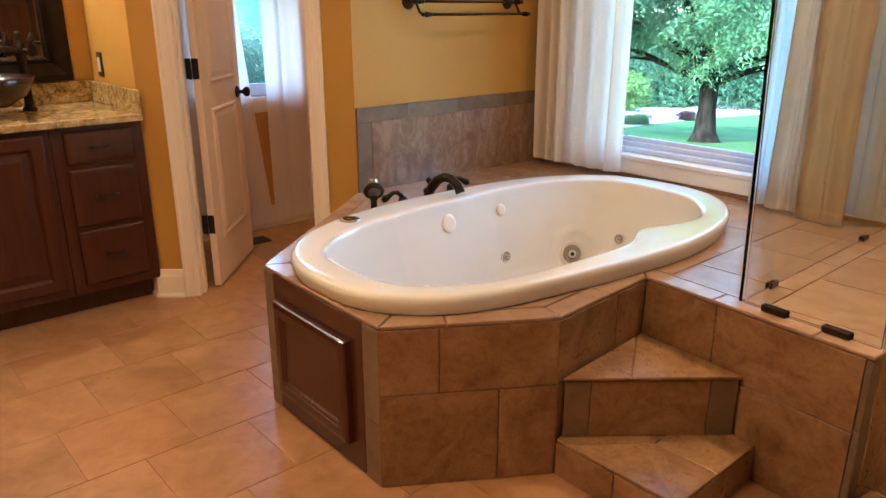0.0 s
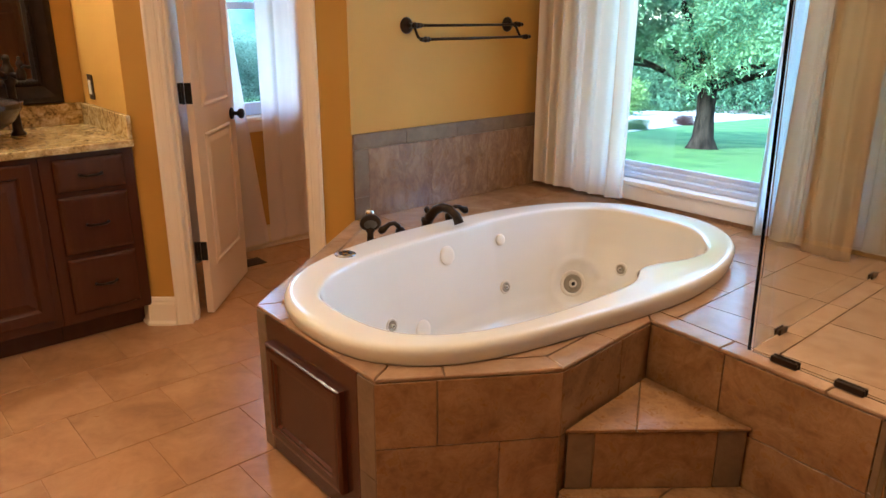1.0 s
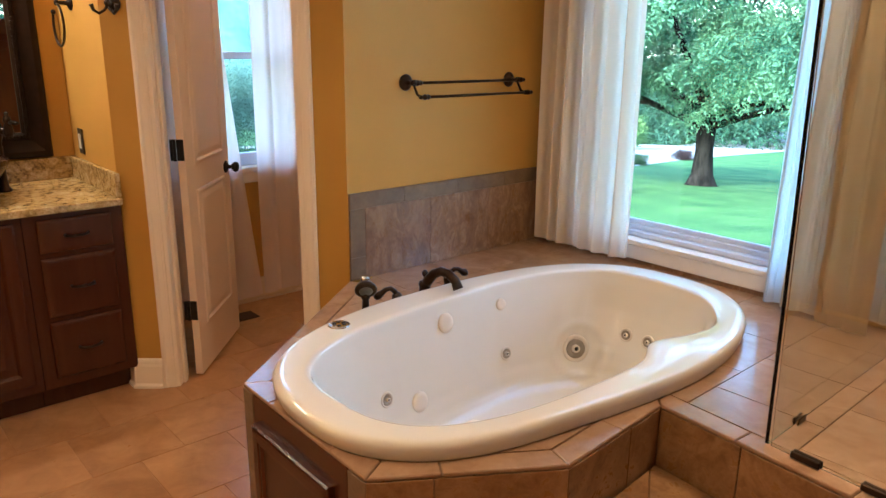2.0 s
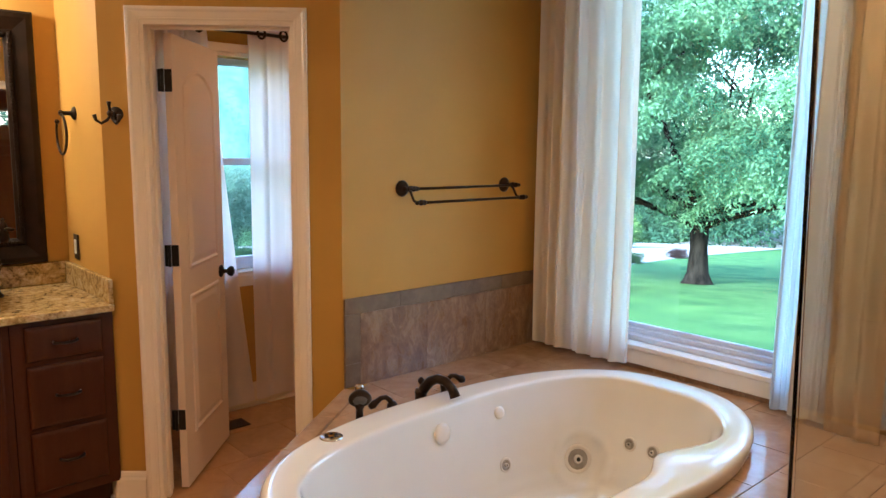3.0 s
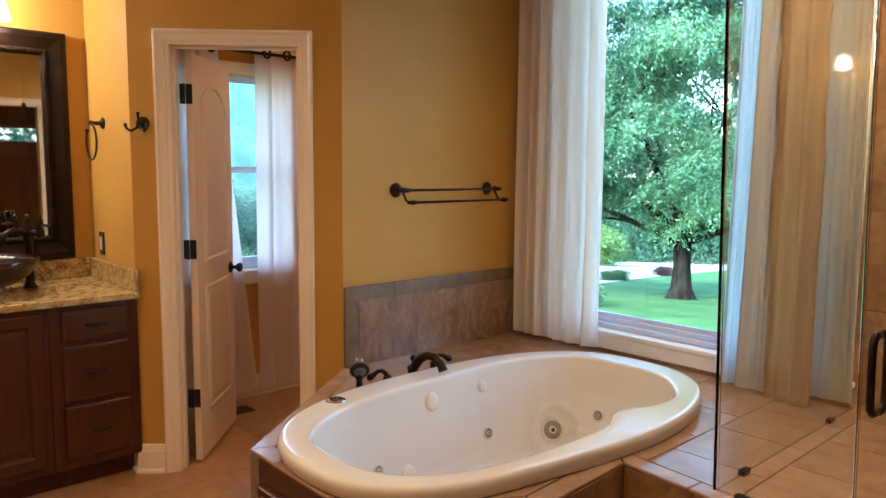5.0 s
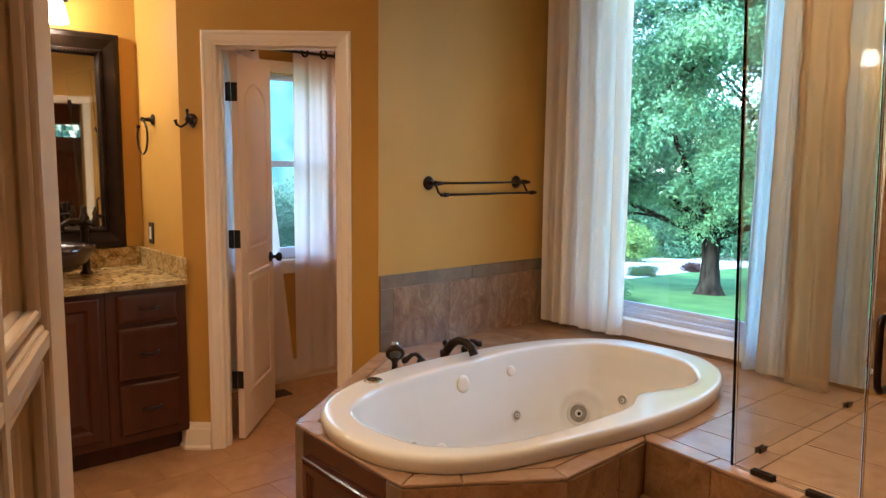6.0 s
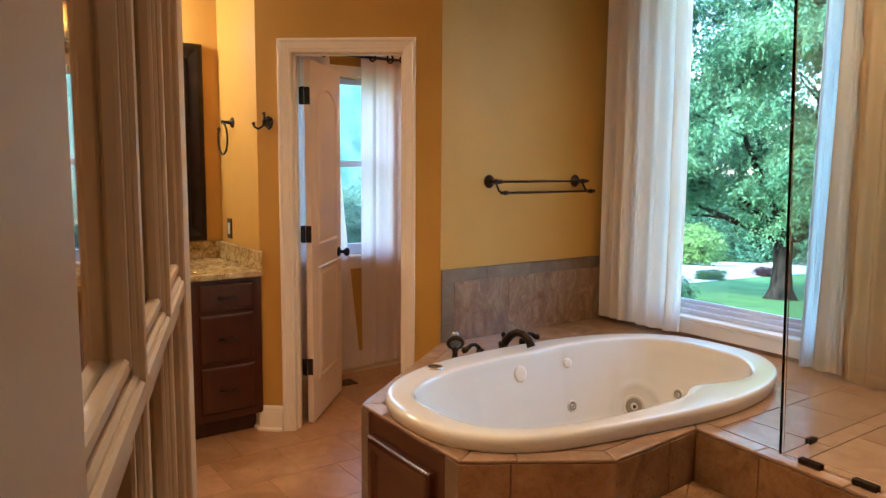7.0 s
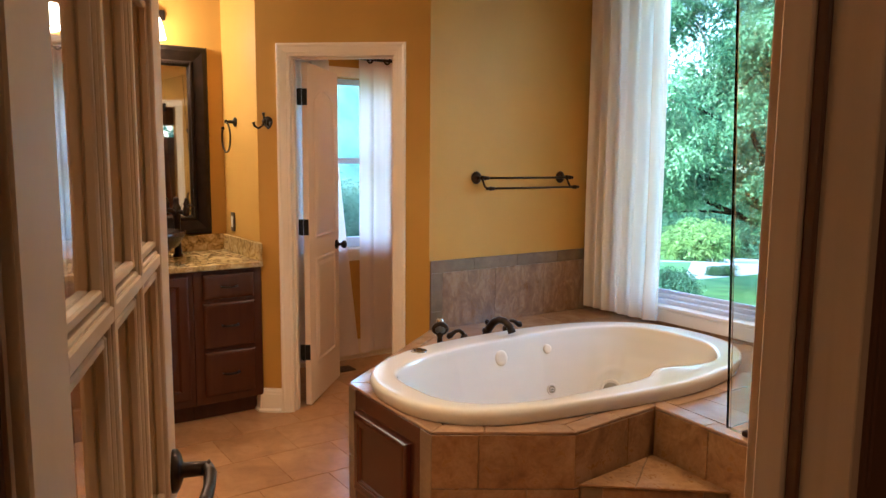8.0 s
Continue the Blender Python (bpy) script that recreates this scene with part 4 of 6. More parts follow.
low = tagged(part("window_splash_backing", box(EAST - 0.006, EAST - 0.0005, SHY + 0.42, TOWEL_Y - 0.013, DECK, 0.540), GROUT), "narrow brown tile strip under the bath window", "tile splash", kind="structure")
for a, b in ((1.04, 1.37), (1.37, 1.70), (1.70, 2.03), (2.03, 2.36), (2.36, 2.69), (2.69, TOWEL_Y - 0.014)):
    part("tile", box(EAST - 0.0125, EAST - 0.005, a + 0.001, b - 0.001, DECK + 0.001, 0.541, 0.0015), TILE_W, low)

# ---- shower ----
SM = frame_m(DC, SC)               # along the bench's edge, with y into the shower
GV = 0.048
GY = 1.028
PANEL_T = 0.010
G_U0 = 0.306


LEAN = 0.055                       # the glass leans a little out over the bench edge


def lean(bm, u, v):
    """Leans upright glass by u and v in its own frame for each metre above the deck."""
    for p in bm.verts:
        p.co.x += u * (p.co.z - DECK)
        p.co.y += v * (p.co.z - DECK)
    return bm


def glass_panel(label, b, at=None):
    t = thing("shower_glass_panel", label, "glass panel", at, group="shower glass")
    part("pane", b, GLASS_S, t).visible_shadow = False
    return t


GTOP = 2.35
gcorner = SM @ Vector((G_U0, GV, 0))
panel_a = glass_panel("frameless clear glass shower panel on the bench", lean(box(gcorner.x + 0.002, EAST - 0.026, GY - PANEL_T, GY, DECK + 0.004, GTOP, 0.001), -LEAN, 0))
panel_b = glass_panel("frameless clear glass shower panel along the bench edge", lean(box(G_U0 + 0.013, l4 - 0.012, GV, GV + PANEL_T, DECK + 0.004, GTOP, 0.001), 0, -LEAN), SM)
door_s = thing("shower_door", "frameless clear glass shower door with a bronze pull", "shower door", SM)
D_U0, D_U1 = l4 - 0.006, 1.345
dg = part("pane", lean(box(D_U0, D_U1, GV, GV + PANEL_T, 0.115, GTOP, 0.001), 0, -LEAN), GLASS_S, door_s)
dg.visible_shadow = False
bm = bmesh.new()
for side in (-1, 1):
    gv, hu = GV + PANEL_T / 2, D_U0 + 0.040
    pts = [(hu, gv + side * a, z) for a, z in ((0.005, 0.90), (0.030, 0.90), (0.042, 0.915), (0.045, 0.94), (0.045, 1.06), (0.042, 1.085), (0.030, 1.10), (0.005, 1.10))]
    add_tube(bm, pts, 0.010, 12)
part("pull_handle", lean(bm, 0, -LEAN), BRONZE, door_s, "dark bronze pull handle", smooth=True)
for hz in (0.45, 2.05):
    part("hinge", lean(box(D_U1 - 0.03, D_U1 + 0.008, GV - 0.012, GV + 0.022, hz - 0.045, hz + 0.045, 0.003), 0, -LEAN), BRONZE, door_s, "dark bronze glass hinge")


def clamp(panel, at, half):
    bm = bmesh.new()
    for k in (-1, 1):
        add_box(bm, at[0] - half, at[0] + half, at[1] + k * 0.0095 - 0.004, at[1] + k * 0.0095 + 0.004, DECK + 0.001, DECK + 0.022, 0.003)
    part("glass_clamp", bm, BRONZE, panel, "dark bronze glass clamp")


clamp(panel_a, (2.275, GY - PANEL_T / 2), 0.026)
clamp(panel_a, (3.01, GY - PANEL_T / 2), 0.026)
clamp(panel_b, (0.415, GV + PANEL_T / 2), 0.039)
clamp(panel_b, (0.592, GV + PANEL_T / 2), 0.039)

# threshold and tiled walls of the shower
sill = thing("shower_threshold", "low tan tiled shower threshold", "threshold", SM)
t0, t1 = l4 + 0.014, 1.345
part("core", box(t0, t1, 0.005, 0.105, 0, 0.088), GROUT, sill)
for a, b in ((t0, 1.03), (1.03, t1)):
    part("tile", box(a + 0.001, b - 0.001, -0.004, 0.112, 0.088, 0.100, 0.003), TILE_T, sill)
    part("tile", box(a + 0.001, b - 0.001, -0.002, 0.0048, 0.002, 0.0875, 0.002), TILE_D, sill)
east_t = tagged(part("shower_wall_backing", box(EAST - 0.007, EAST - 0.0005, SOUTH, 1.04, DECK + 0.022, ROOM_H), GROUT), "brown tiled shower wall beside the window", "tiled wall", kind="structure")
z = DECK + 0.0225
row = 0
while z < ROOM_H - 0.01:
    z1 = min(z + 0.40, ROOM_H - 0.002)
    cuts = [SOUTH + 0.002, 0.23, 0.63, 1.04] if row % 2 else [SOUTH + 0.002, 0.03, 0.43, 0.83, 1.04]
    for a, b in zip(cuts, cuts[1:]):
        part("tile", box(EAST - 0.014, EAST - 0.006, a + 0.0012, b - 0.0012, z + 0.0012, z1 - 0.0012, 0.002), TILE_D, east_t)
    z, row = z1, row + 1
south_t = tagged(part("shower_end_backing", box(SHX + 0.12, EAST - 0.015, SOUTH + 0.0005, SOUTH + 0.007, 0.0, ROOM_H), GROUT), "brown tiled end wall of the shower", "tiled wall", kind="structure")
z, row = 0.0, 0
while z < ROOM_H - 0.01:
    z1 = min(z + 0.40, ROOM_H - 0.002)
    cuts = [SHX + 0.12, 2.38, 2.78, 3.18, EAST - 0.015] if row % 2 else [SHX + 0.12, 2.58, 2.98, EAST - 0.015]
    for a, b in zip(cuts, cuts[1:]):
        part("tile", box(a + 0.0012, b - 0.0012, SOUTH + 0.006, SOUTH + 0.014, z + 0.0012, z1 - 0.0012, 0.002), TILE_D, south_t)
    z, row = z1, row + 1

# ---- curtains of the bath window ----
ROD_Z = 2.685
rod = thing("curtain_rod", "dark bronze curtain rod over the bath window", "curtain rod")
part("rod", tube([(EAST - 0.11, 1.00, ROD_Z), (EAST - 0.11, TOWEL_Y - 0.03, ROD_Z)], 0.012), BRONZE, rod, smooth=True)
for y in (1.06, TOWEL_Y - 0.05):
    part("bracket", tube([(EAST - 0.11, y, ROD_Z), (EAST - 0.001, y, ROD_Z)], 0.008), BRONZE, rod, smooth=True)


def drape(name, label, m, width_top, width_bot, shift_bot, z0, z1, folds, depth, material, seed, group="", sharp=0.0, thick=0.0, lift=None, back=0.02, crumple=0.0):
    """A hanging cloth in its wall's frame: u along the wall, v into the room, with uneven folds that loosen towards the hem."""
    rng = random.Random(seed)
    nu, nv = folds * 22, 64 if crumple else 26
    ph = [rng.uniform(-1, 1) for _ in range(4)]
    am = [rng.uniform(0.55, 1.15) for _ in range(folds + 3)]
    bm = bmesh.new()
    grid = []
    for j in range(nv + 1):
        f = j / nv                       # 0 at the hem
        line = []
        for i in range(nu + 1):
            s = i / nu
            # folds of unequal width that wander a little on the way down
            k = folds * s + (0.28 * math.sin(2 * math.pi * (1.3 * s) + 3 * ph[0]) + 0.16 * math.sin(2 * math.pi * (2.9 * s) + 5 * ph[1])) * (0.8 + 0.2 * f) + 0.07 * math.sin(2.2 * f + 4 * ph[2]) + 1.0
            w = 2 * math.pi * k
            a = am[int(k) % len(am)] * (1 - (k % 1)) + am[(int(k) + 1) % len(am)] * (k % 1)
            wave = math.sin(w) + 0.18 * math.sin(2 * w + ph[3] + 1.2 * (1 - f))
            if sharp:
                wave = math.tanh(sharp * wave) / math.tanh(sharp) + 0.10 * math.sin(3 * w + 2 * ph[1])
            v = -depth * (0.62 + 0.38 * a * wave) - back
            wid = width_bot + (width_top - width_bot) * f
            u = shift_bot * (1 - f) + (s * wid) + (0.010 + 0.006 * sharp) * math.sin(w + 1.9) * (1 - 0.3 * f)
            hem = (lift[0] + (lift[1] - lift[0]) * s) if lift else 0.0
            z = z0 + hem * (1 - f) + (z1 - z0) * f + 0.008 * math.sin(w + 0.5) * (1 - f)
            v += 0.010 * math.sin(3.1 * s + 4.3 * f + seed) * (1 - f)
            if crumple:
                v += crumple * (math.sin(31 * f + 5 * s + 2 * math.sin(9 * f)) * math.sin(9 * s + 3 * f) + 0.5 * math.sin(57 * f + 6 * s) * math.sin(4 * s + 11 * f))
            line.append(bm.verts.new((u, v, z)))
        grid.append(line)
    for a, b in zip(grid, grid[1:]):
        for i in range(nu):
            bm.faces.new((a[i], a[i + 1], b[i + 1], b[i]))
    if thick:
        bmesh.ops.solidify(bm, geom=bm.faces[:], thickness=thick)
    t = thing(name, label, "curtain", m, group)
    part("cloth", bm, material, t, smooth=True)
    return t


def on_east(y):
    return frame_m((EAST, y), (EAST, SOUTH))


drape("curtain", "long cream curtain hanging in soft folds beside the window", on_east(2.835), 0.575, 0.575, 0.0, 0.560, 2.705, 6, 0.085, CURTAIN, 3, "bath window curtains", sharp=1.5, back=0.052)
# one lined curtain in two pieces, the tan one coloured as lit warmly
drape("curtain", "long lined curtain pushed aside at the shower, warm room light in its tan", on_east(1.335), 0.155, 0.185, 0.0, 0.530, 2.705, 1, 0.05, CURTAIN_S, 8, "bath window curtains", back=0.125, thick=0.0015, crumple=0.009)
drape("curtain", "greyish half of the lined curtain at the shower", on_east(1.440), 0.120, 0.150, -0.030, 0.545, 2.705, 2, 0.04, CURTAIN_G, 11, "bath window curtains", back=0.105)
drape("sheer_lining", "thin white lining at the edge of the shower curtain", on_east(1.56), 0.14, 0.115, -0.012, 0.535, 2.705, 2, 0.035, SHEER, 4, "curtain linings", back=0.06)
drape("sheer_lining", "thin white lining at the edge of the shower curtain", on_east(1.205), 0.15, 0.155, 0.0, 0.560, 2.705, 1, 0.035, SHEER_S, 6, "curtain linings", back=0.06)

# ---- towel bar on the tub wall ----
bar = thing("towel_bar", "double oil-rubbed bronze towel bar on the tub wall", "towel bar", Matrix.Translation((0, TOWEL_Y, 0)))
BZ = 1.382
for x in (2.325, 2.985):
    mm = Matrix.Translation((x, 0, BZ)) @ Euler((radians(90), 0, 0)).to_matrix().to_4x4()
    part("rosette", lathe([(0.036, 0.0), (0.037, 0.005), (0.031, 0.010), (0.026, 0.016), (0.016, 0.019), (0.010, 0.024), (0.009, 0.05), (0.014, 0.056), (0.015, 0.066), (0.008, 0.072), (0, 0.073)], 26, mm), BRONZE, bar, smooth=True)
    bm = bmesh.new()
    add_tube(bm, [(x, -0.058, BZ), (x - 0.010, -0.075, BZ - 0.012), (x - 0.008, -0.095, BZ - 0.048), (x + 0.006, -0.110, BZ - 0.062), (x + 0.02, -0.118, BZ - 0.055)], 0.006, 10)
    part("bracket_arm", bm, BRONZE, bar, smooth=True)


def bar_rod(y, z, x0, x1):
    bm = bmesh.new()
    add_tube(bm, [(x0, y, z), (x1, y, z)], 0.0065, 12)
    for x, s in ((x0, 1), (x1, -1)):
        mm = Matrix.Translation((x, y, z)) @ Euler((0, radians(90) * s, 0)).to_matrix().to_4x4()
        add_lathe(bm, [(0.0, -0.034), (0.007, -0.032), (0.010, -0.024), (0.006, -0.016), (0.011, -0.010), (0.0135, -0.002), (0.011, 0.006), (0.0085, 0.010), (0.012, 0.016), (0.009, 0.022), (0.0066, 0.026)], 16, mm)
    part("bar", bm, BRONZE, bar, smooth=True)


bar_rod(-0.062, BZ, 2.345, 3.005)
bar_rod(-0.115, BZ - 0.058, 2.345, 3.005)

# ---- the closet door ----
DOOR_W, DOOR_T, DOOR_H = 0.600, 0.035, 2.030
swing = 88.0
hinge = DW @ Vector((OPEN_U0 + 0.054, 0.106, 0.0))
wall_turn = math.degrees(math.atan2(CORNER[1] - RETURN_Y, CORNER[0] - RETURN_X))
DM = Matrix.Translation(hinge) @ Euler((0, 0, radians(wall_turn + swing))).to_matrix().to_4x4()
door = thing("door_closet", "white two-panel door standing open into the toilet closet", "door", DM, kind="structure")


def door_skin():
    """A moulded door: slab with an arched upper and a square lower sunk panel on both faces."""
    bm = bmesh.new()
    w, h, t = DOOR_W, DOOR_H, DOOR_T
    add_box(bm, 0, w, -t, 0, 0.012, h, 0.002)
    st = 0.105

    def panel(z0, z1, rise, face):
        out = face
        def loop(i, v):
            pts = [(st + i, z0 + i), (w - st - i, z0 + i), (w - st - i, z1 - i)]
            if rise:
                n = 12
                for k in range(1, n):
                    s = k / n
                    x = w - st - i - (w - 2 * st - 2 * i) * s
                    pts.append((x, z1 - i + rise * math.sin(math.pi * s) ** 0.75))
            pts.append((st + i, z1 - i))
            y = v if out > 0 else -t - v
            return [bm.verts.new((x, y, z)) for x, z in pts]
        prof = [(-0.004, 0.0006), (0.0, 0.007), (0.010, 0.009), (0.018, 0.001), (0.026, 0.0012), (0.046, 0.0065), (0.052, 0.007)]
        loops = [loop(i, v) for i, v in prof]
        fs = []
        for a, b in zip(loops, loops[1:]):
            for k in range(len(a)):
                q = (k + 1) % len(a)
                fs.append(bm.faces.new((a[k], a[q], b[q], b[k])))
        fs.append(bm.faces.new(loops[-1]))
        bmesh.ops.recalc_face_normals(bm, faces=fs)
        want = 1 if out > 0 else -1
        if fs[-1].normal.y * want < 0:
            bmesh.ops.reverse_faces(bm, faces=fs)

    for face in (1, -1):
        panel(1.01, 1.815, 0.085, face)
        panel(0.24, 0.885, 0.0, face)
    return bm


leaf = part("leaf", door_skin(), DOORP, door)
for side in (0, 1):
    yy, rot = (0.0, -90) if side == 0 else (-DOOR_T, 90)
    mm = Matrix.Translation((DOOR_W - 0.062, yy, 0.925)) @ Euler((radians(rot), 0, 0)).to_matrix().to_4x4()
    part("door_knob", lathe([(0.031, 0.0), (0.031, 0.006), (0.024, 0.011), (0.011, 0.016), (0.010, 0.032), (0.020, 0.040), (0.027, 0.052), (0.024, 0.064), (0.012, 0.070), (0, 0.071)], 24, mm), BLACKM, door, "round black door knob", smooth=True)
for hz in (0.335, 1.085, 1.835):
    bm = bmesh.new()
    add_tube(bm, [(-0.010, 0.006, hz - 0.048), (-0.010, 0.006, hz + 0.048)], 0.0065, 12)
    add_box(bm, -0.0045, -0.0005, -DOOR_T + 0.003, 0.000, hz - 0.047, hz + 0.047, 0.0018, 2)
    add_box(bm, -0.0085, -0.0046, 0.000, 0.028, hz - 0.047, hz + 0.047, 0.0018, 2)
    part("hinge", bm, BLACKM, door, "black butt hinge", smooth=False)

# ---- toilet closet: curtains, rod, floor vent ----
crod = thing("curtain_rod", "dark bronze curtain rod over the closet window", "curtain rod")
part("rod", tube([(1.62, WC_Y - 0.075, 2.190), (2.62, WC_Y - 0.075, 2.190)], 0.010), BRONZE, crod, smooth=True)
part("finial", lathe([(0.009, 0), (0.02, 0.008), (0.028, 0.025), (0.02, 0.042), (0, 0.05)], 16, Matrix.Translation((2.62, WC_Y - 0.075, 2.190)) @ Euler((0, radians(90), 0)).to_matrix().to_4x4()), BRONZE, crod, smooth=True)
for x in (1.66, 2.585):
    part("bracket", tube([(x, WC_Y - 0.075, 2.190), (x, WC_Y + 0.005, 2.190)], 0.007), BRONZE, crod, smooth=True)
CN = frame_m((0, WC_Y + 0.006), (1, WC_Y + 0.006))
drape("closet_curtain", "thin white grommet curtain reaching the closet floor", CN @ Matrix.Translation((2.255, 0, 0)), 0.40, 0.42, 0.0, 0.05, 2.228, 3, 0.030, SHEER_P, 12, "closet curtains", back=0.045)
drape("closet_curtain", "thin white grommet curtain reaching the closet floor", CN @ Matrix.Translation((1.66, 0, 0)), 0.36, 0.58, 0.0, 0.05, 2.228, 3, 0.030, SHEER_P, 15, "closet curtains", back=0.045)
gr = thing("curtain_grommets", "dark metal grommet rings of the closet curtain on its rod", "grommets")
for x in (2.325, 2.465, 2.57, 1.72, 1.84, 1.96):
    part("ring", tube(arc(lambda a: (x + 0.026 * math.cos(a), WC_Y - 0.104 + 0.006 * math.cos(a), 2.190 + 0.028 * math.sin(a)), 0, 2 * math.pi, 24), 0.007, 8), BRONZE, gr, smooth=True)
vent = thing("floor_vent", "brown metal floor vent on the closet floor", "vent", Matrix.Translation((2.02, 4.04, 0)))
part("frame", box(-0.085, 0.085, -0.06, 0.06, 0.0, 0.006, 0.002), VENTM, vent)
for k in range(8):
    part("slat", box(-0.073 + k * 0.0195, -0.065 + k * 0.0195, -0.045, 0.045, 0.0062, 0.009), VENTM, vent)

# ---- vanity ----
VF, VX1, VX0, VTOP = 3.515, RETURN_X - 0.002, -0.62, 0.868


def cabinet(x0, x1, drawers, label):
    c = thing("vanity_cabinet", label, "cabinet", group="vanity cabinets")
    body = bmesh.new()
    add_box(body, x0, x1, VF + 0.002, NORTH - 0.001, 0.105, VTOP, 0.001)
    add_box(body, x0, x1, VF + 0.07, NORTH - 0.001, 0.002, 0.105)
    part("body", body, WOOD, c)
    if drawers:
        for z0, z1 in ((0.700, 0.842), (0.422, 0.680), (0.148, 0.402)):
            bm = bmesh.new()
            m0 = 0.048
            rings = [(0, 0), (0, 0.010), (0.003, 0.014), (0.010, 0.0175), (0.020, 0.019), (0.030, 0.0192)]
            loops = [[bm.verts.new((u, VF + 0.0015 - h, z)) for u, z in ((x0 + m0 + i, z0 + i), (x1 - m0 - i, z0 + i), (x1 - m0 - i, z1 - i), (x0 + m0 + i, z1 - i))] for i, h in rings]
            for a, b in zip(loops, loops[1:]):
                for k in range(4):
                    q = (k + 1) % 4
                    bm.faces.new((a[k], a[q], b[q], b[k]))
            bm.faces.new(loops[-1])
            bmesh.ops.recalc_face_normals(bm, faces=bm.faces[:])
            d = part("drawer", bm, WOOD, c)
            xm, zm = (x0 + x1) / 2, (z0 + z1) / 2
            part("handle", tube([(xm - 0.045, VF - 0.014, zm), (xm - 0.043, VF - 0.032, zm), (xm - 0.02, VF - 0.040, zm - 0.003), (xm + 0.02, VF - 0.040, zm - 0.003), (xm + 0.043, VF - 0.032, zm), (xm + 0.045, VF - 0.014, zm)], 0.0055, 10), BRONZE, d, "dark bronze bow pull", smooth=True)
    else:
        half = (x1 - x0) / 2
        for a, b, hx in ((x0 + 0.03, x0 + half - 0.006, 1), (x0 + half + 0.006, x1 - 0.03, -1)):
            bm = bmesh.new()
            raised(bm, a, b, 0.148, 0.842, VF + 0.0015, 0.019, 0.062, -1)
            d = part("door", bm, WOOD, c)
            hxp = (b - 0.03) if hx > 0 else (a + 0.03)
            part("handle", tube([(hxp, VF - 0.018, 0.62), (hxp, VF - 0.040, 0.635), (hxp, VF - 0.040, 0.70), (hxp, VF - 0.018, 0.715)], 0.0055, 10), BRONZE, d, "dark bronze pull", smooth=True)
    return c


cabinet(0.868, VX1, True, "dark cherry vanity drawer unit with three drawers")
cabinet(0.10, 0.866, False, "dark cherry vanity base with two raised-panel doors")
cabinet(VX0, 0.098, False, "dark cherry vanity base with two raised-panel doors")

counter = thing("countertop", "polished gold and brown granite vanity countertop", "countertop")
part("slab", box(VX0, VX1 - 0.0015, VF - 0.042, NORTH - 0.001, VTOP + 0.001, VTOP + 0.033, 0.006, 2), GRANITE, counter)
part("backsplash", box(VX0, VX1 - 0.023, NORTH - 0.022, NORTH - 0.001, VTOP + 0.0335, VTOP + 0.137, 0.003), GRANITE, counter)
part("side_splash", box(VX1 - 0.0225, VX1 - 0.0015, VF - 0.030, NORTH - 0.001, VTOP + 0.0335, VTOP + 0.137, 0.003), GRANITE, counter)
CT = VTOP + 0.033

sink = thing("vessel_sink", "dark brown round vessel sink on a short bronze foot", "sink", Matrix.Translation((0.70, 3.80, CT)))
part("foot", lathe([(0.045, 0), (0.045, 0.006), (0.030, 0.014), (0.026, 0.03), (0.035, 0.04)], 24), BRONZE, sink, smooth=True)
part("bowl", lathe([(0.035, 0.036), (0.10, 0.045), (0.165, 0.085), (0.20, 0.135), (0.212, 0.165), (0.206, 0.168), (0.192, 0.138), (0.155, 0.092), (0.09, 0.056), (0, 0.05)], 48), BASIN, sink, smooth=True)
tap = thing("vessel_tap", "tall dark bronze vessel tap with curved spout and two handles", "tap", Matrix.Translation((0.90, 3.93, CT)) @ Euler((0, 0, radians(212))).to_matrix().to_4x4())
part("body", lathe([(0.032, 0), (0.032, 0.008), (0.022, 0.02), (0.019, 0.06), (0.018, 0.22), (0.024, 0.235), (0.026, 0.29), (0.018, 0.305), (0.012, 0.325), (0.016, 0.335), (0.012, 0.35), (0, 0.355)], 22), BRONZE, tap, smooth=True)
part("spout", tube([(0.01, 0, 0.255), (0.05, 0, 0.275), (0.10, 0, 0.28), (0.14, 0, 0.262), (0.155, 0, 0.235)], [0.016, 0.015, 0.014, 0.014, 0.016]), BRONZE, tap, smooth=True)
part("bridge", tube([(0, -0.072, 0.262), (0, -0.03, 0.266), (0, 0.03, 0.266), (0, 0.072, 0.262)], [0.017, 0.014, 0.014, 0.017]), BRONZE, tap, smooth=True)
for sy in (-1, 1):
    h = part("tap_handle", lathe([(0.018, 0.245), (0.021, 0.262), (0.018, 0.285), (0.012, 0.300), (0.017, 0.312), (0.012, 0.326), (0.006, 0.334), (0.009, 0.342), (0, 0.350)], 20, Matrix.Translation((0, sy * 0.072, 0))), BRONZE, tap, "dark bronze knobbed handle", smooth=True)
    part("lever", tube([(0, sy * 0.080, 0.298), (0.006, sy * 0.098, 0.306), (0.010, sy * 0.128, 0.303), (0.010, sy * 0.140, 0.304)], [0.006, 0.0065, 0.008, 0.005]), BRONZE, h, smooth=True)

# mirror in a broad dark frame, with a beaded inner edge
MX0, MX1, MZ0, MZ1, MY = 0.30, 1.155, 1.012, 2.150, NORTH
mirror = thing("mirror", "tall wall mirror in a broad dark beaded frame", "mirror")
FW = 0.118
bm = bmesh.new()
prof = [(0.0, 0.0), (0.0, 0.030), (0.010, 0.038), (0.030, 0.040), (0.060, 0.030), (0.085, 0.022), (0.092, 0.030), (0.108, 0.028), (FW, 0.014), (FW, 0.004)]
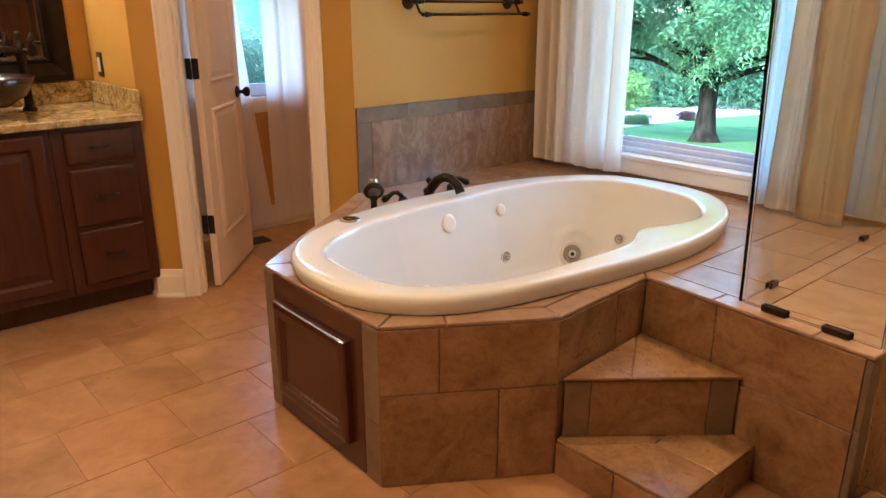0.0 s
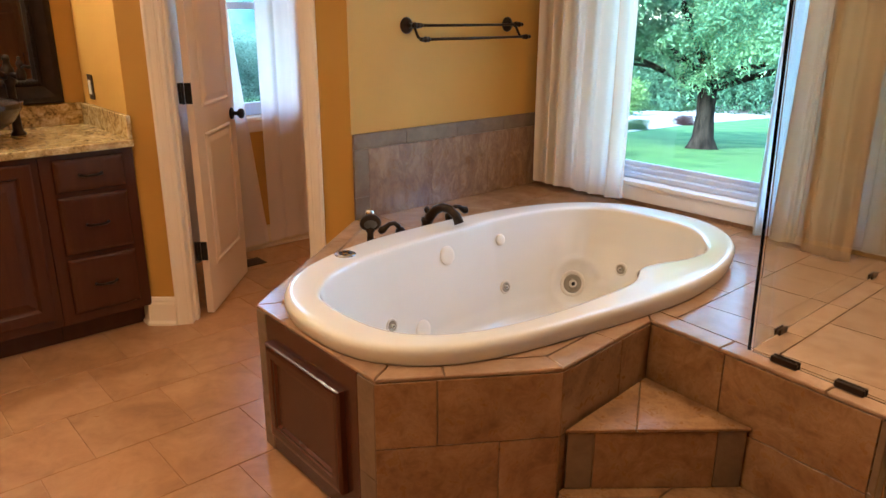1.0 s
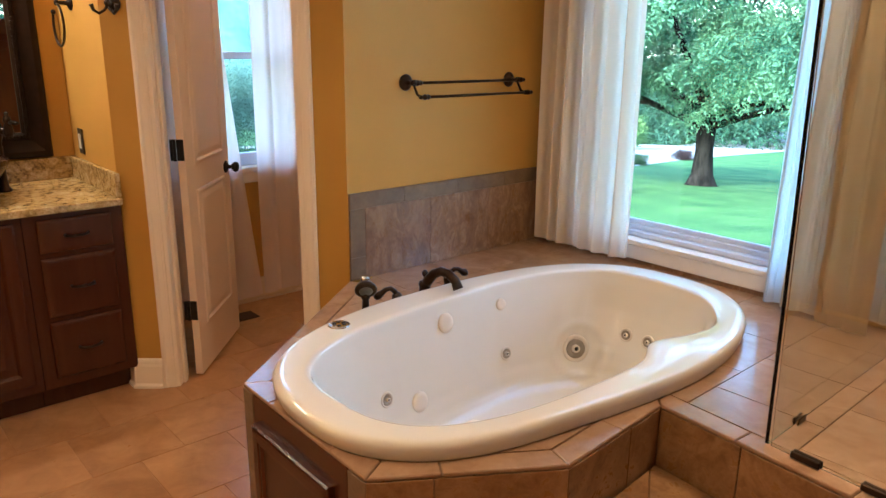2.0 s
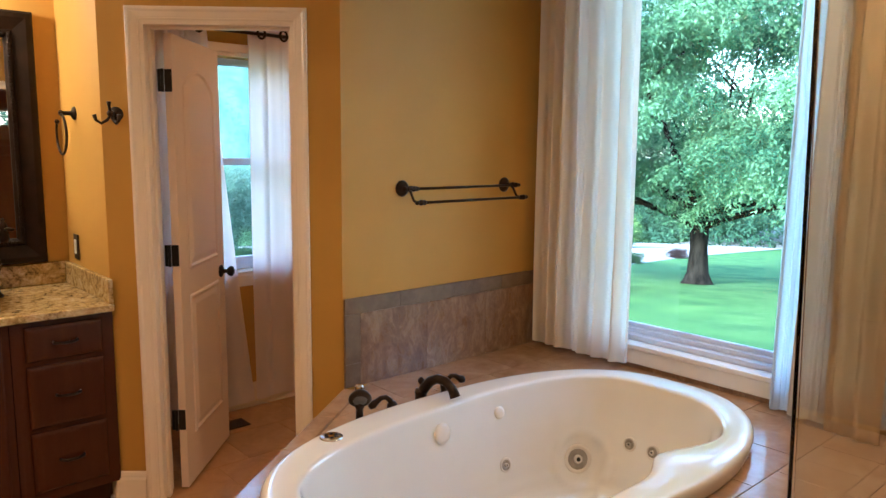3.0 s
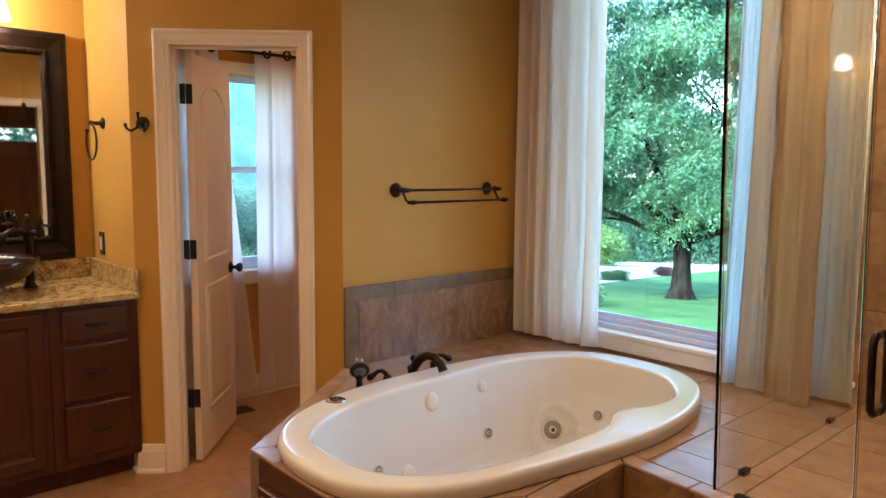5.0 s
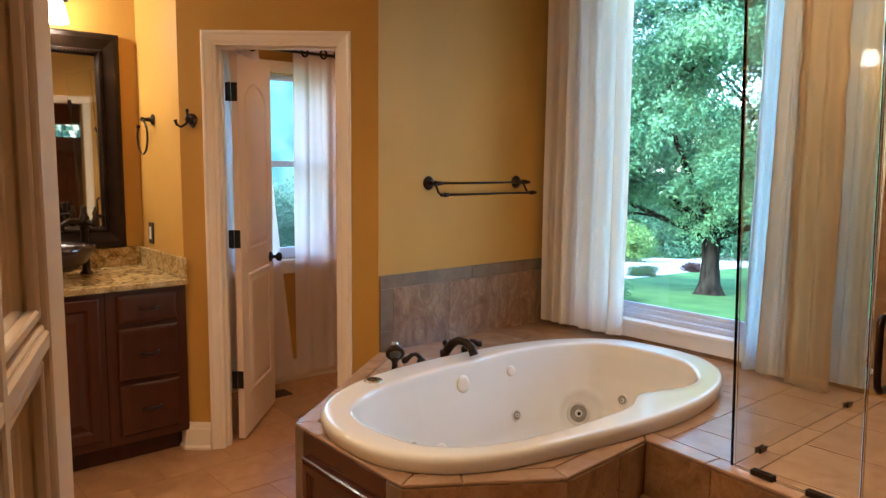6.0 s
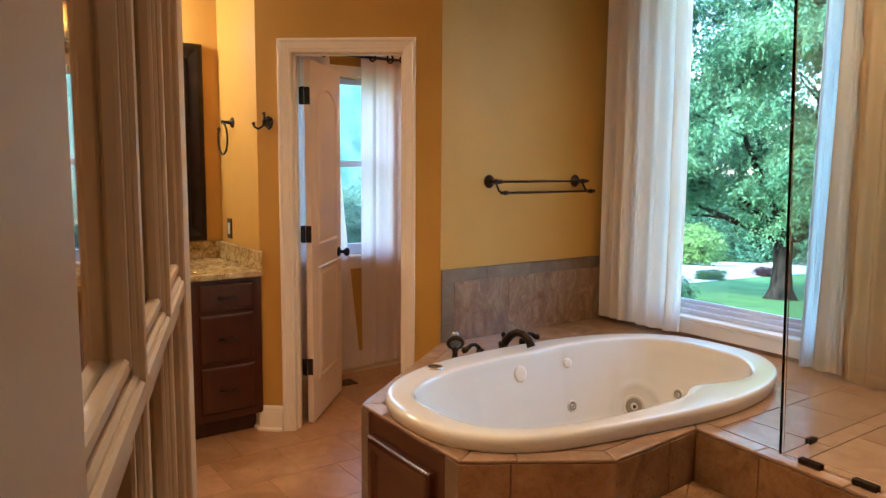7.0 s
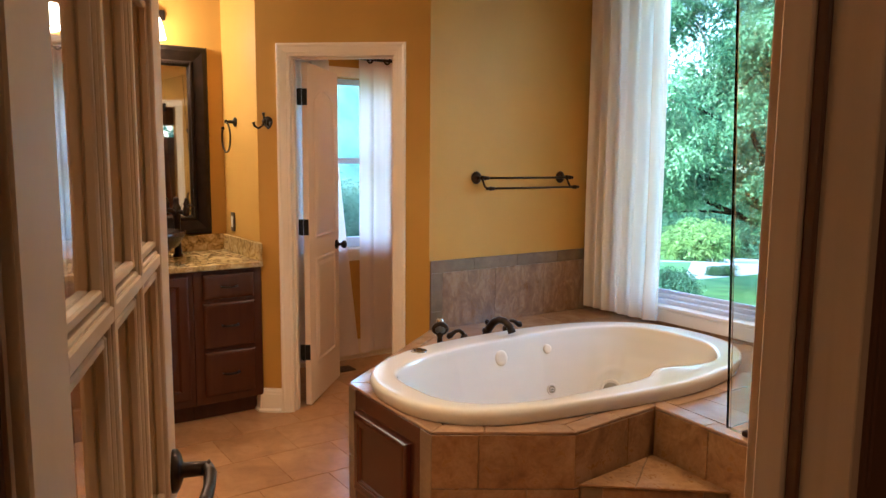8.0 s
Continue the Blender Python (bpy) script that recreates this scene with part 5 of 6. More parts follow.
loops = [[bm.verts.new((u, MY - 0.001 - h, z)) for u, z in ((MX0 + i, MZ0 + i), (MX1 - i, MZ0 + i), (MX1 - i, MZ1 - i), (MX0 + i, MZ1 - i))] for i, h in prof]
for a, b in zip(loops, loops[1:]):
    for k in range(4):
        q = (k + 1) % 4
        bm.faces.new((a[k], a[q], b[q], b[k]))
bmesh.ops.recalc_face_normals(bm, faces=bm.faces[:])
fr = part("frame", bm, FRAME_M, mirror)
bm = bmesh.new()
n = 60
for x in (MX0 + 0.1005, MX1 - 0.1005):
    for k in range(n):
        zz = MZ0 + 0.105 + (MZ1 - MZ0 - 0.21) * k / (n - 1)
        add_box(bm, x - 0.006, x + 0.006, MY - 0.036, MY - 0.028, zz - 0.006, zz + 0.006, 0.002)
for z in (MZ0 + 0.1005, MZ1 - 0.1005):
    for k in range(40):
        xx = MX0 + 0.12 + (MX1 - MX0 - 0.24) * k / 39
        add_box(bm, xx - 0.006, xx + 0.006, MY - 0.036, MY - 0.028, z - 0.006, z + 0.006, 0.002)
part("beading", bm, FRAME_M, fr)
part("glass", box(MX0 + FW - 0.004, MX1 - FW + 0.004, MY - 0.008, MY - 0.004, MZ0 + FW - 0.004, MZ1 - FW + 0.004), MIRROR, mirror)

# vanity light: a bronze bar with frosted shades
def vanity_light(xs, label):
    v = thing("vanity_light", label, "wall light", group="vanity lights")
    part("back_plate", box(min(xs) - 0.09, max(xs) + 0.09, NORTH - 0.022, NORTH - 0.001, 2.290, 2.350, 0.006, 2), BRONZE, v)
    for x in xs:
        part("arm", tube([(x, NORTH - 0.02, 2.32), (x, NORTH - 0.07, 2.335), (x, NORTH - 0.11, 2.33), (x, NORTH - 0.115, 2.295)], 0.008), BRONZE, v, smooth=True)
        s = part("shade", lathe([(0.028, 2.30), (0.036, 2.285), (0.052, 2.24), (0.062, 2.185), (0.066, 2.165), (0.062, 2.166), (0.048, 2.24), (0.030, 2.288)], 28, Matrix.Translation((x, NORTH - 0.115, 0))), SHADE, v, "lit frosted glass shade", smooth=True)
        s.visible_shadow = False
        bulb("vanity_bulb", (x, NORTH - 0.115, 2.20), 0.52, 0.05, (1.0, 0.88, 0.68))


def downlight(x, y, watts):
    """A recessed ceiling light assumed out of view: white trim ring, and a warm lamp behind its lens."""
    d = thing("ceiling_light", "white round recessed ceiling light, lit, assumed out of view", "ceiling light", Matrix.Translation((x, y, ROOM_H)), group="ceiling lights")
    part("trim_ring", lathe([(0.055, -0.0005), (0.085, -0.0005), (0.085, -0.006), (0.075, -0.010), (0.055, -0.006)], 32), TRIM, d, smooth=True)
    e = part("lens", lathe([(0.0, -0.003), (0.055, -0.003), (0.054, -0.001), (0.0, -0.001)], 32), LENS, d, "lit warm lens")
    lamp = new("ceiling_lamp", bpy.data.lights.new("ceiling_lamp", "SPOT"))
    lamp.data.energy, lamp.data.color, lamp.data.shadow_soft_size = watts, (1.0, 0.645, 0.33), 0.06
    lamp.data.spot_size, lamp.data.spot_blend = radians(165), 1.0
    lamp.matrix_world = look((x, y, ROOM_H - 0.02), (x, y + 0.001, 0))


# two unseen room lights, assumed from the warm light on the floor
downlight(0.25, 2.10, 4.4)
downlight(0.55, 1.20, 7.4)
# unseen lamp, set over the bench to brighten it
downlight(2.62, 1.00, 7.8)
# unseen lamp added in the closet to warm its door
downlight(2.62, 3.25, 3.4)
# unseen lamp added in the hall, set to catch the entry jamb
downlight(-0.50, -1.40, 3.3)
def wall_lamp(y, z, label):
    """A single-shade lamp on the far wall."""
    v = thing("wall_lamp", label, "wall light")
    part("back_plate", lathe([(0.0, 0.0), (0.055, 0.001), (0.055, 0.010), (0.030, 0.020), (0.0, 0.022)], 24, Matrix.Translation((WEST, y, z + 0.10)) @ Euler((0, radians(90), 0)).to_matrix().to_4x4()), BRONZE, v, smooth=True)
    part("arm", tube([(WEST + 0.02, y, z + 0.10), (WEST + 0.08, y, z + 0.125), (WEST + 0.12, y, z + 0.11), (WEST + 0.125, y, z + 0.065)], 0.008), BRONZE, v, smooth=True)
    s = part("shade", lathe([(0.030, z + 0.065), (0.046, z + 0.045), (0.056, z), (0.060, z - 0.040), (0.056, z - 0.038), (0.050, z), (0.03, z + 0.05)], 28, Matrix.Translation((WEST + 0.125, y, 0))), SHADE, v, "lit frosted glass shade", smooth=True)
    s.visible_shadow = False
    bulb("wall_bulb", (WEST + 0.125, y, z), 0.45, 0.045)


wall_lamp(2.58, 1.86, "bronze wall lamp with one lit frosted shade")
vanity_light((0.31, 0.57, 0.83), "bronze vanity light with three lit frosted shades")

# ---- small wall things ----
ring = thing("towel_ring", "bronze towel ring on the vanity's end wall", "towel ring", frame_m((RETURN_X, 3.90), (RETURN_X, RETURN_Y)))
mm = Matrix.Translation((0, 0, 1.70)) @ Euler((radians(90), 0, 0)).to_matrix().to_4x4()
part("rosette", lathe([(0.030, 0.001), (0.030, 0.006), (0.022, 0.012), (0.010, 0.018), (0.009, 0.05), (0.014, 0.056), (0.010, 0.066), (0, 0.068)], 22, mm), BRONZE, ring, smooth=True)
part("ring", tube(arc(lambda a: (0.078 * math.sin(a), -0.060, 1.695 - 0.088 + 0.088 * math.cos(a)), 0.0, 1.72 * math.pi, 40), 0.0055, 10), BRONZE, ring, smooth=True)
part("end_ball", lathe([(0, -0.011), (0.008, -0.008), (0.011, 0.0), (0.008, 0.008), (0, 0.011)], 14, Matrix.Translation((0.078 * math.sin(1.72 * math.pi), -0.060, 1.607 + 0.088 * math.cos(1.72 * math.pi)))), BRONZE, ring, smooth=True)

hook = thing("robe_hook", "double bronze robe hook on the angled wall", "hook", DW @ Matrix.Translation((0.062, 0, 0)))
mm = Matrix.Translation((0.0, 0, 1.688)) @ Euler((radians(90), 0, 0)).to_matrix().to_4x4()
part("rosette", lathe([(0.030, 0.001), (0.030, 0.006), (0.022, 0.012), (0.010, 0.018), (0.009, 0.045), (0.013, 0.052), (0.012, 0.062), (0, 0.066)], 22, mm), BRONZE, hook, smooth=True)
for s in (-1, 1):
    part("prong", tube([(0, -0.048, 1.688), (s * 0.012, -0.058, 1.662), (s * 0.03, -0.072, 1.648), (s * 0.045, -0.085, 1.660), (s * 0.05, -0.09, 1.682)], [0.006, 0.006, 0.006, 0.006, 0.009], 10), BRONZE, hook, smooth=True)
part("top_knob", tube([(0, -0.05, 1.688), (0, -0.062, 1.715), (0, -0.066, 1.735)], [0.006, 0.006, 0.009], 10), BRONZE, hook, smooth=True)

plate = thing("wall_switch", "dark brown switch plate with a pale rocker", "switch", frame_m((RETURN_X, 3.985), (RETURN_X, RETURN_Y)))
part("plate", box(-0.036, 0.036, -0.007, -0.001, 1.03, 1.148, 0.003, 2), PLASTIC_D, plate)
part("rocker", box(-0.016, 0.016, -0.0105, -0.0072, 1.055, 1.123, 0.002), PLASTIC_W, plate, "pale rocker switch")

# ---- the entry door: a glazed leaf standing open ----
FH, FF = Vector((-0.186, -0.040, 0)), Vector((0.062, 0.672, 0))
fd = FF - FH
FLEN = fd.length
FM = Matrix.Translation(FH) @ Euler((0, 0, math.atan2(fd.y, fd.x))).to_matrix().to_4x4()
entry = thing("door_entry", "white glazed entry door with many small panes, standing open", "door", FM, kind="structure")
ST, TT = 0.098, 0.036
for x0, x1 in ((0, ST), (FLEN - ST, FLEN)):
    part("stile", box(x0, x1, 0.0, TT, 0.012, 2.03, 0.002), ENTRYP, entry)
for z0, z1 in ((0.012, 0.22), (1.925, 2.03)):
    part("rail", box(ST, FLEN - ST, 0.001, TT - 0.001, z0, z1), ENTRYP, entry)
cols, rowsn = 3, 5
gx0, gx1, gz0, gz1 = ST, FLEN - ST, 0.22, 1.925
cw = (gx1 - gx0) / cols
BARS = [0.22, 0.600, 0.972, 1.342, 1.712, 1.925]


def muntin(x0, x1, z0, z1, upright):
    """A glazing bar with a moulded profile on both faces."""
    bm = bmesh.new()
    if upright:
        add_box(bm, x0, x1, 0.011, TT - 0.011, z0, z1)
        add_box(bm, x0 + 0.004, x1 - 0.004, 0.004, TT - 0.004, z0, z1, 0.002)
        add_box(bm, x0 + 0.009, x1 - 0.009, 0.0005, TT - 0.0005, z0, z1, 0.002)
    else:
        add_box(bm, x0, x1, 0.0112, TT - 0.0112, z0, z1)
        add_box(bm, x0, x1, 0.0042, TT - 0.0042, z0 + 0.004, z1 - 0.004, 0.002)
        add_box(bm, x0, x1, 0.0007, TT - 0.0007, z0 + 0.009, z1 - 0.009, 0.002)
    part("glazing_bar", bm, ENTRYP, entry)


for c in range(1, cols):
    muntin(gx0 + c * cw - 0.017, gx0 + c * cw + 0.017, gz0, gz1, True)
for r in range(1, rowsn):
    muntin(gx0, gx1, BARS[r] - 0.017, BARS[r] + 0.017, False)
for c in range(cols):
    for r in range(rowsn):
        a, b, z0, z1 = gx0 + c * cw, gx0 + (c + 1) * cw, BARS[r], BARS[r + 1]
        bm = bmesh.new()
        # bead moulding round the pane
        for v0, v1, w in ((0.006, 0.0165, 0.010), (TT - 0.0165, TT - 0.006, 0.010)):
            e0, e1 = (0.0 if c == 0 else 0.017), (0.0 if c == cols - 1 else 0.017)
            f0, f1 = (0.0 if r == 0 else 0.017), (0.0 if r == rowsn - 1 else 0.017)
            add_box(bm, a + e0, a + e0 + w, v0, v1, z0 + f0, z1 - f1, 0.002)
            add_box(bm, b - e1 - w, b - e1, v0, v1, z0 + f0, z1 - f1, 0.002)
            add_box(bm, a + e0 + w, b - e1 - w, v0, v1, z0 + f0, z0 + f0 + w, 0.002)
            add_box(bm, a + e0 + w, b - e1 - w, v0, v1, z1 - f1 - w, z1 - f1, 0.002)
        part("bead", bm, ENTRYP, entry)
        g = part("pane", box(a + 0.004, b - 0.004, TT / 2 - 0.0015, TT / 2 + 0.0015, z0 + 0.004, z1 - 0.004), GLASS_D, entry)
        g.visible_shadow = False
for side in (0, 1):
    yy, rot = (0.0, 90) if side == 0 else (TT, -90)
    s = -1 if side == 0 else 1
    mm = Matrix.Translation((FLEN - 0.055, yy, 1.008)) @ Euler((radians(rot), 0, 0)).to_matrix().to_4x4()
    bm = bmesh.new()
    add_lathe(bm, [(0.033, 0.0), (0.033, 0.007), (0.025, 0.012), (0.012, 0.016), (0.011, 0.050), (0.014, 0.054), (0, 0.06)], 22, mm)
    add_tube(bm, [(FLEN - 0.055, yy + s * 0.050, 1.008), (FLEN - 0.075, yy + s * 0.056, 1.007), (FLEN - 0.11, yy + s * 0.056, 1.001), (FLEN - 0.15, yy + s * 0.052, 0.998), (FLEN - 0.165, yy + s * 0.045, 1.001)], [0.011, 0.010, 0.009, 0.010, 0.008], 12)
    part("lever_handle", bm, BRONZE, entry, "dark bronze lever handle", smooth=True)

# ---- the wardrobe room behind the opening, seen in the mirror ----
wr = thing("wardrobe", "warm brown wooden built-in wardrobe with a moulded crown", "wardrobe", Matrix.Translation((1.36, -2.598, 0)))
part("body", box(0.0, 1.56, 0.0, 0.48, 0.0, 1.52, 0.003), WARDW, wr)
part("crown", prism([(-0.0, 0.0), (1.56, 0.0), (1.56, 0.53), (0.0, 0.53)], 1.521, 1.60, 0.012), WARDW, wr)
for k in range(3):
    bm = bmesh.new()
    raised(bm, 0.03 + k * 0.505, 0.525 + k * 0.505, 0.10, 1.47, 0.482, 0.018, 0.06, 1)
    d = part("door", bm, WARDW, wr)
    part("handle", tube([(0.49 + k * 0.505, 0.50, 0.80), (0.49 + k * 0.505, 0.525, 0.82), (0.49 + k * 0.505, 0.525, 0.92), (0.49 + k * 0.505, 0.50, 0.94)], 0.006, 8), BRONZE, d, "dark bronze pull", smooth=True)


# ---- outdoors ----
GZ = -0.25
GRASS = mat("lawn_grass", (0.036, 0.102, 0.040), 0.95, colour2=(0.098, 0.200, 0.064), scale=0.7, detail=15, bump=0.7, bump_scale=45, contrast=(0.30, 0.72))
GRASS.node_tree.nodes["Principled BSDF"].inputs["Specular IOR Level"].default_value = 0.05
ROAD = mat("pale_road", (0.30, 0.31, 0.32), 0.85, colour2=(0.37, 0.38, 0.38), scale=1.5, detail=8)
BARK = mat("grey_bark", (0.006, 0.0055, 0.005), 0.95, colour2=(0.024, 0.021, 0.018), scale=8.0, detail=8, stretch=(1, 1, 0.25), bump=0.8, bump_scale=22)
BARK.node_tree.nodes["Principled BSDF"].inputs["Specular IOR Level"].default_value = 0.05
TWIG = mat("pale_twigs", (0.16, 0.15, 0.12), 0.9, colour2=(0.24, 0.22, 0.18), scale=12.0)


def leafmat(name, c1, c2, trans=0.35, clump=0.55):
    m = bpy.data.materials.new(name)
    m.use_nodes = True
    n, l = m.node_tree.nodes, m.node_tree.links
    b = n["Principled BSDF"]
    b.inputs["Roughness"].default_value = 0.75
    b.inputs["Specular IOR Level"].default_value = 0.2
    g = n.new("ShaderNodeNewGeometry")
    rp = n.new("ShaderNodeValToRGB")
    rp.color_ramp.elements[0].color, rp.color_ramp.elements[1].color = (*c1, 1), (*c2, 1)
    # clumps differ in tone more broadly than single leaves
    co, cl, ad = n.new("ShaderNodeTexCoord"), n.new("ShaderNodeTexNoise"), n.new("ShaderNodeMath")
    cl.inputs["Scale"].default_value, cl.inputs["Detail"].default_value = clump, 3
    l.new(co.outputs["Object"], cl.inputs["Vector"])
    half = n.new("ShaderNodeMath")
    half.operation, half.inputs[1].default_value = "MULTIPLY", 0.33
    l.new(g.outputs["Random Per Island"], half.inputs[0])
    st = n.new("ShaderNodeMapRange")
    st.inputs["From Min"].default_value, st.inputs["From Max"].default_value, st.inputs["To Max"].default_value = 0.40, 0.60, 0.65
    l.new(cl.outputs["Fac"], st.inputs["Value"])
    l.new(half.outputs[0], ad.inputs[0])
    l.new(st.outputs["Result"], ad.inputs[1])
    l.new(ad.outputs[0], rp.inputs["Fac"])
    l.new(rp.outputs["Color"], b.inputs["Base Color"])
    tr = n.new("ShaderNodeBsdfTranslucent")
    l.new(rp.outputs["Color"], tr.inputs["Color"])
    mx = n.new("ShaderNodeMixShader")
    mx.inputs[0].default_value = trans
    l.new(b.outputs[0], mx.inputs[1])
    l.new(tr.outputs[0], mx.inputs[2])
    l.new(mx.outputs[0], n["Material Output"].inputs["Surface"])
    return m


LEAF = leafmat("tree_leaves", (0.019, 0.078, 0.046), (0.180, 0.360, 0.200))
# far leaves, with haze mixed in as a paler green
LEAF_N = leafmat("haze_paled_leaves", (0.09, 0.17, 0.13), (0.15, 0.25, 0.19), 0.45)
LEAF_D = leafmat("wood_leaves", (0.022, 0.070, 0.045), (0.07, 0.16, 0.09))
LEAF_L = leafmat("pale_bush_leaves", (0.07, 0.15, 0.045), (0.16, 0.27, 0.08))
LEAF_H = leafmat("hedge_leaves", (0.025, 0.07, 0.025), (0.065, 0.14, 0.05))
LEAF_R = leafmat("reddish_hedge_leaves", (0.030, 0.017, 0.017), (0.058, 0.030, 0.028))

# one sheet of ground that rises gently past the road and falls to nothing at the horizon
bm = bmesh.new()


def ground_z(x, y):
    """The lawn falls away from the house towards the road, and levels out far beyond it."""
    return GZ - 0.112 * min(max(0.0, x * 0.834 + y * 0.552 - 3.0), 115.0)


xs = [-600, -200, -60, -20, -6, 0, 3, 6, 9, 12, 16, 20, 25, 30, 36, 44, 52, 60, 70, 80, 90] + [95 + 3 * k for k in range(17)] + [160, 220, 400, 900]
ys = [-600, -200, -60, -20, -8, -2, 2, 5, 8, 12, 16, 20, 25, 30, 36] + [42 + 2 * k for k in range(13)] + [70, 80, 100, 130, 200, 400, 900]
gv = [[bm.verts.new((x, y, ground_z(x, y))) for x in xs] for y in ys]
for a, b in zip(gv, gv[1:]):
    for i in range(len(xs) - 1):
        bm.faces.new((a[i], a[i + 1], b[i + 1], b[i]))
tagged(part("ground", bm, GRASS, smooth=True), "mown green lawn outside the window", "lawn", kind="structure")

# the road runs across behind the tree, wider where a drive joins it
bm = bmesh.new()
near = [(-8.0, 9.0), (26.0, 18.4), (43.7, 25.4), (70.4, 34.3), (110.9, 46.3), (130.0, 52.0)]
far = [(8.0, 34.0), (60.0, 43.2), (76.0, 53.6), (92.0, 60.0), (101.7, 60.2), (142.0, 61.0)]
nv = [bm.verts.new((x, y, ground_z(x, y) + (0.03 if x < 80 else 0.13))) for x, y in near]
fv = [bm.verts.new((x, y, ground_z(x, y) + (0.03 if x < 80 else 0.13))) for x, y in far]
for i in range(5):
    bm.faces.new((nv[i], nv[i + 1], fv[i + 1], fv[i]))
bmesh.ops.recalc_face_normals(bm, faces=bm.faces[:])
tagged(part("road", bm, ROAD), "pale road beyond the lawn", "road", kind="structure")


def leaves(name, centres, radii, count, size, material, parent=None, label="", seed=1, droop=0.4, squash=0.8):
    """A crown of many small pointed leaves, gathered in sprays round the centres."""
    rng = np.random.default_rng(seed)
    centres, radii = np.array(centres, dtype=float), np.array(radii, dtype=float)
    pick = rng.choice(len(centres), count, p=radii ** 2 / (radii ** 2).sum())
    d = rng.normal(size=(count, 3))
    d /= np.linalg.norm(d, axis=1)[:, None]
    rr = radii[pick] * (0.45 + 0.6 * rng.random(count) ** 0.6)
    # compound leaves: leaflets stand in pairs along a drooping stalk
    per = 13
    lead = (np.arange(count) // per) * per
    pos = centres[pick[lead]] + d[lead] * rr[lead][:, None] * np.array([1, 1, squash])
    along = rng.normal(size=(count, 3))[lead] * 0.8 + d[lead] * 0.8
    along[:, 2] = -droop * np.abs(along[:, 2]) - 0.15
    along /= np.linalg.norm(along, axis=1)[:, None]
    side = np.cross(along, rng.normal(size=(count, 3))[lead] * 0.5 + np.array([0, 0, 1.0]))
    side /= np.linalg.norm(side, axis=1)[:, None]
    k = (np.arange(count) % per) / per
    hand = np.where(np.arange(count) % 2, 1.0, -1.0)
    sag = np.array([0, 0, -1.0]) * (k ** 2 * size * 1.6 * droop)[:, None]
    pos = pos + along * (k * size * 5.0)[:, None] + sag + side * (hand * size * 0.42)[:, None] + rng.normal(size=(count, 3)) * size * 0.12
    ax = along * 0.55 + side * (hand * 0.8)[:, None] + rng.normal(size=(count, 3)) * 0.25 + np.array([0, 0, -0.25])
    ax /= np.linalg.norm(ax, axis=1)[:, None]
    sd = np.cross(ax, rng.normal(size=(count, 3)) * 0.7 + np.array([0, 0, 1.0]))
    sd /= np.linalg.norm(sd, axis=1)[:, None]
    ln = size * (0.7 + 0.6 * rng.random(count))
    a = pos - ax * ln[:, None] * 0.5
    b = pos + sd * ln[:, None] * 0.19
    c = pos + ax * ln[:, None] * 0.5
    e = pos - sd * ln[:, None] * 0.19
    verts = np.stack([a, b, c, e], 1).reshape(-1, 3)
    faces = np.arange(count * 4).reshape(-1, 4)
    me = bpy.data.meshes.new(name)
    me.from_pydata(verts.tolist(), [], faces.tolist())
    me.materials.append(material)
    ob = new(name, me)
    if parent is not None:
        ob.parent = parent
    if label:
        ob["label"] = label
    return ob


def limb(bm, p, d, length, r, depth, rng, tips, droop=0.0, fine=None):
    """A tapered limb that forks."""
    pts, rad = [p.copy()], [r]
    q, dd = p.copy(), d.normalized()
    n = 5
    for i in range(n):
        dd = (dd + Vector((rng.uniform(-0.18, 0.18), rng.uniform(-0.18, 0.18), rng.uniform(-0.10, 0.12) - droop))).normalized()
        q = q + dd * length / n
        pts.append(q.copy())
        rad.append(r * (1 - 0.55 * (i + 1) / n))
    add_tube(bm if depth or fine is None else fine, pts, rad, 8 if depth > 1 else 5)
    tips.append((q.copy(), length))
    if depth:
        for _ in range(3):
            base = pts[rng.randint(2, n)]
            nd = (dd + Vector((rng.uniform(-0.9, 0.9), rng.uniform(-0.9, 0.9), rng.uniform(-0.35, 0.55)))).normalized()
            limb(bm, base, nd, length * rng.uniform(0.55, 0.75), r * 0.42, depth - 1, rng, tips, droop, fine)


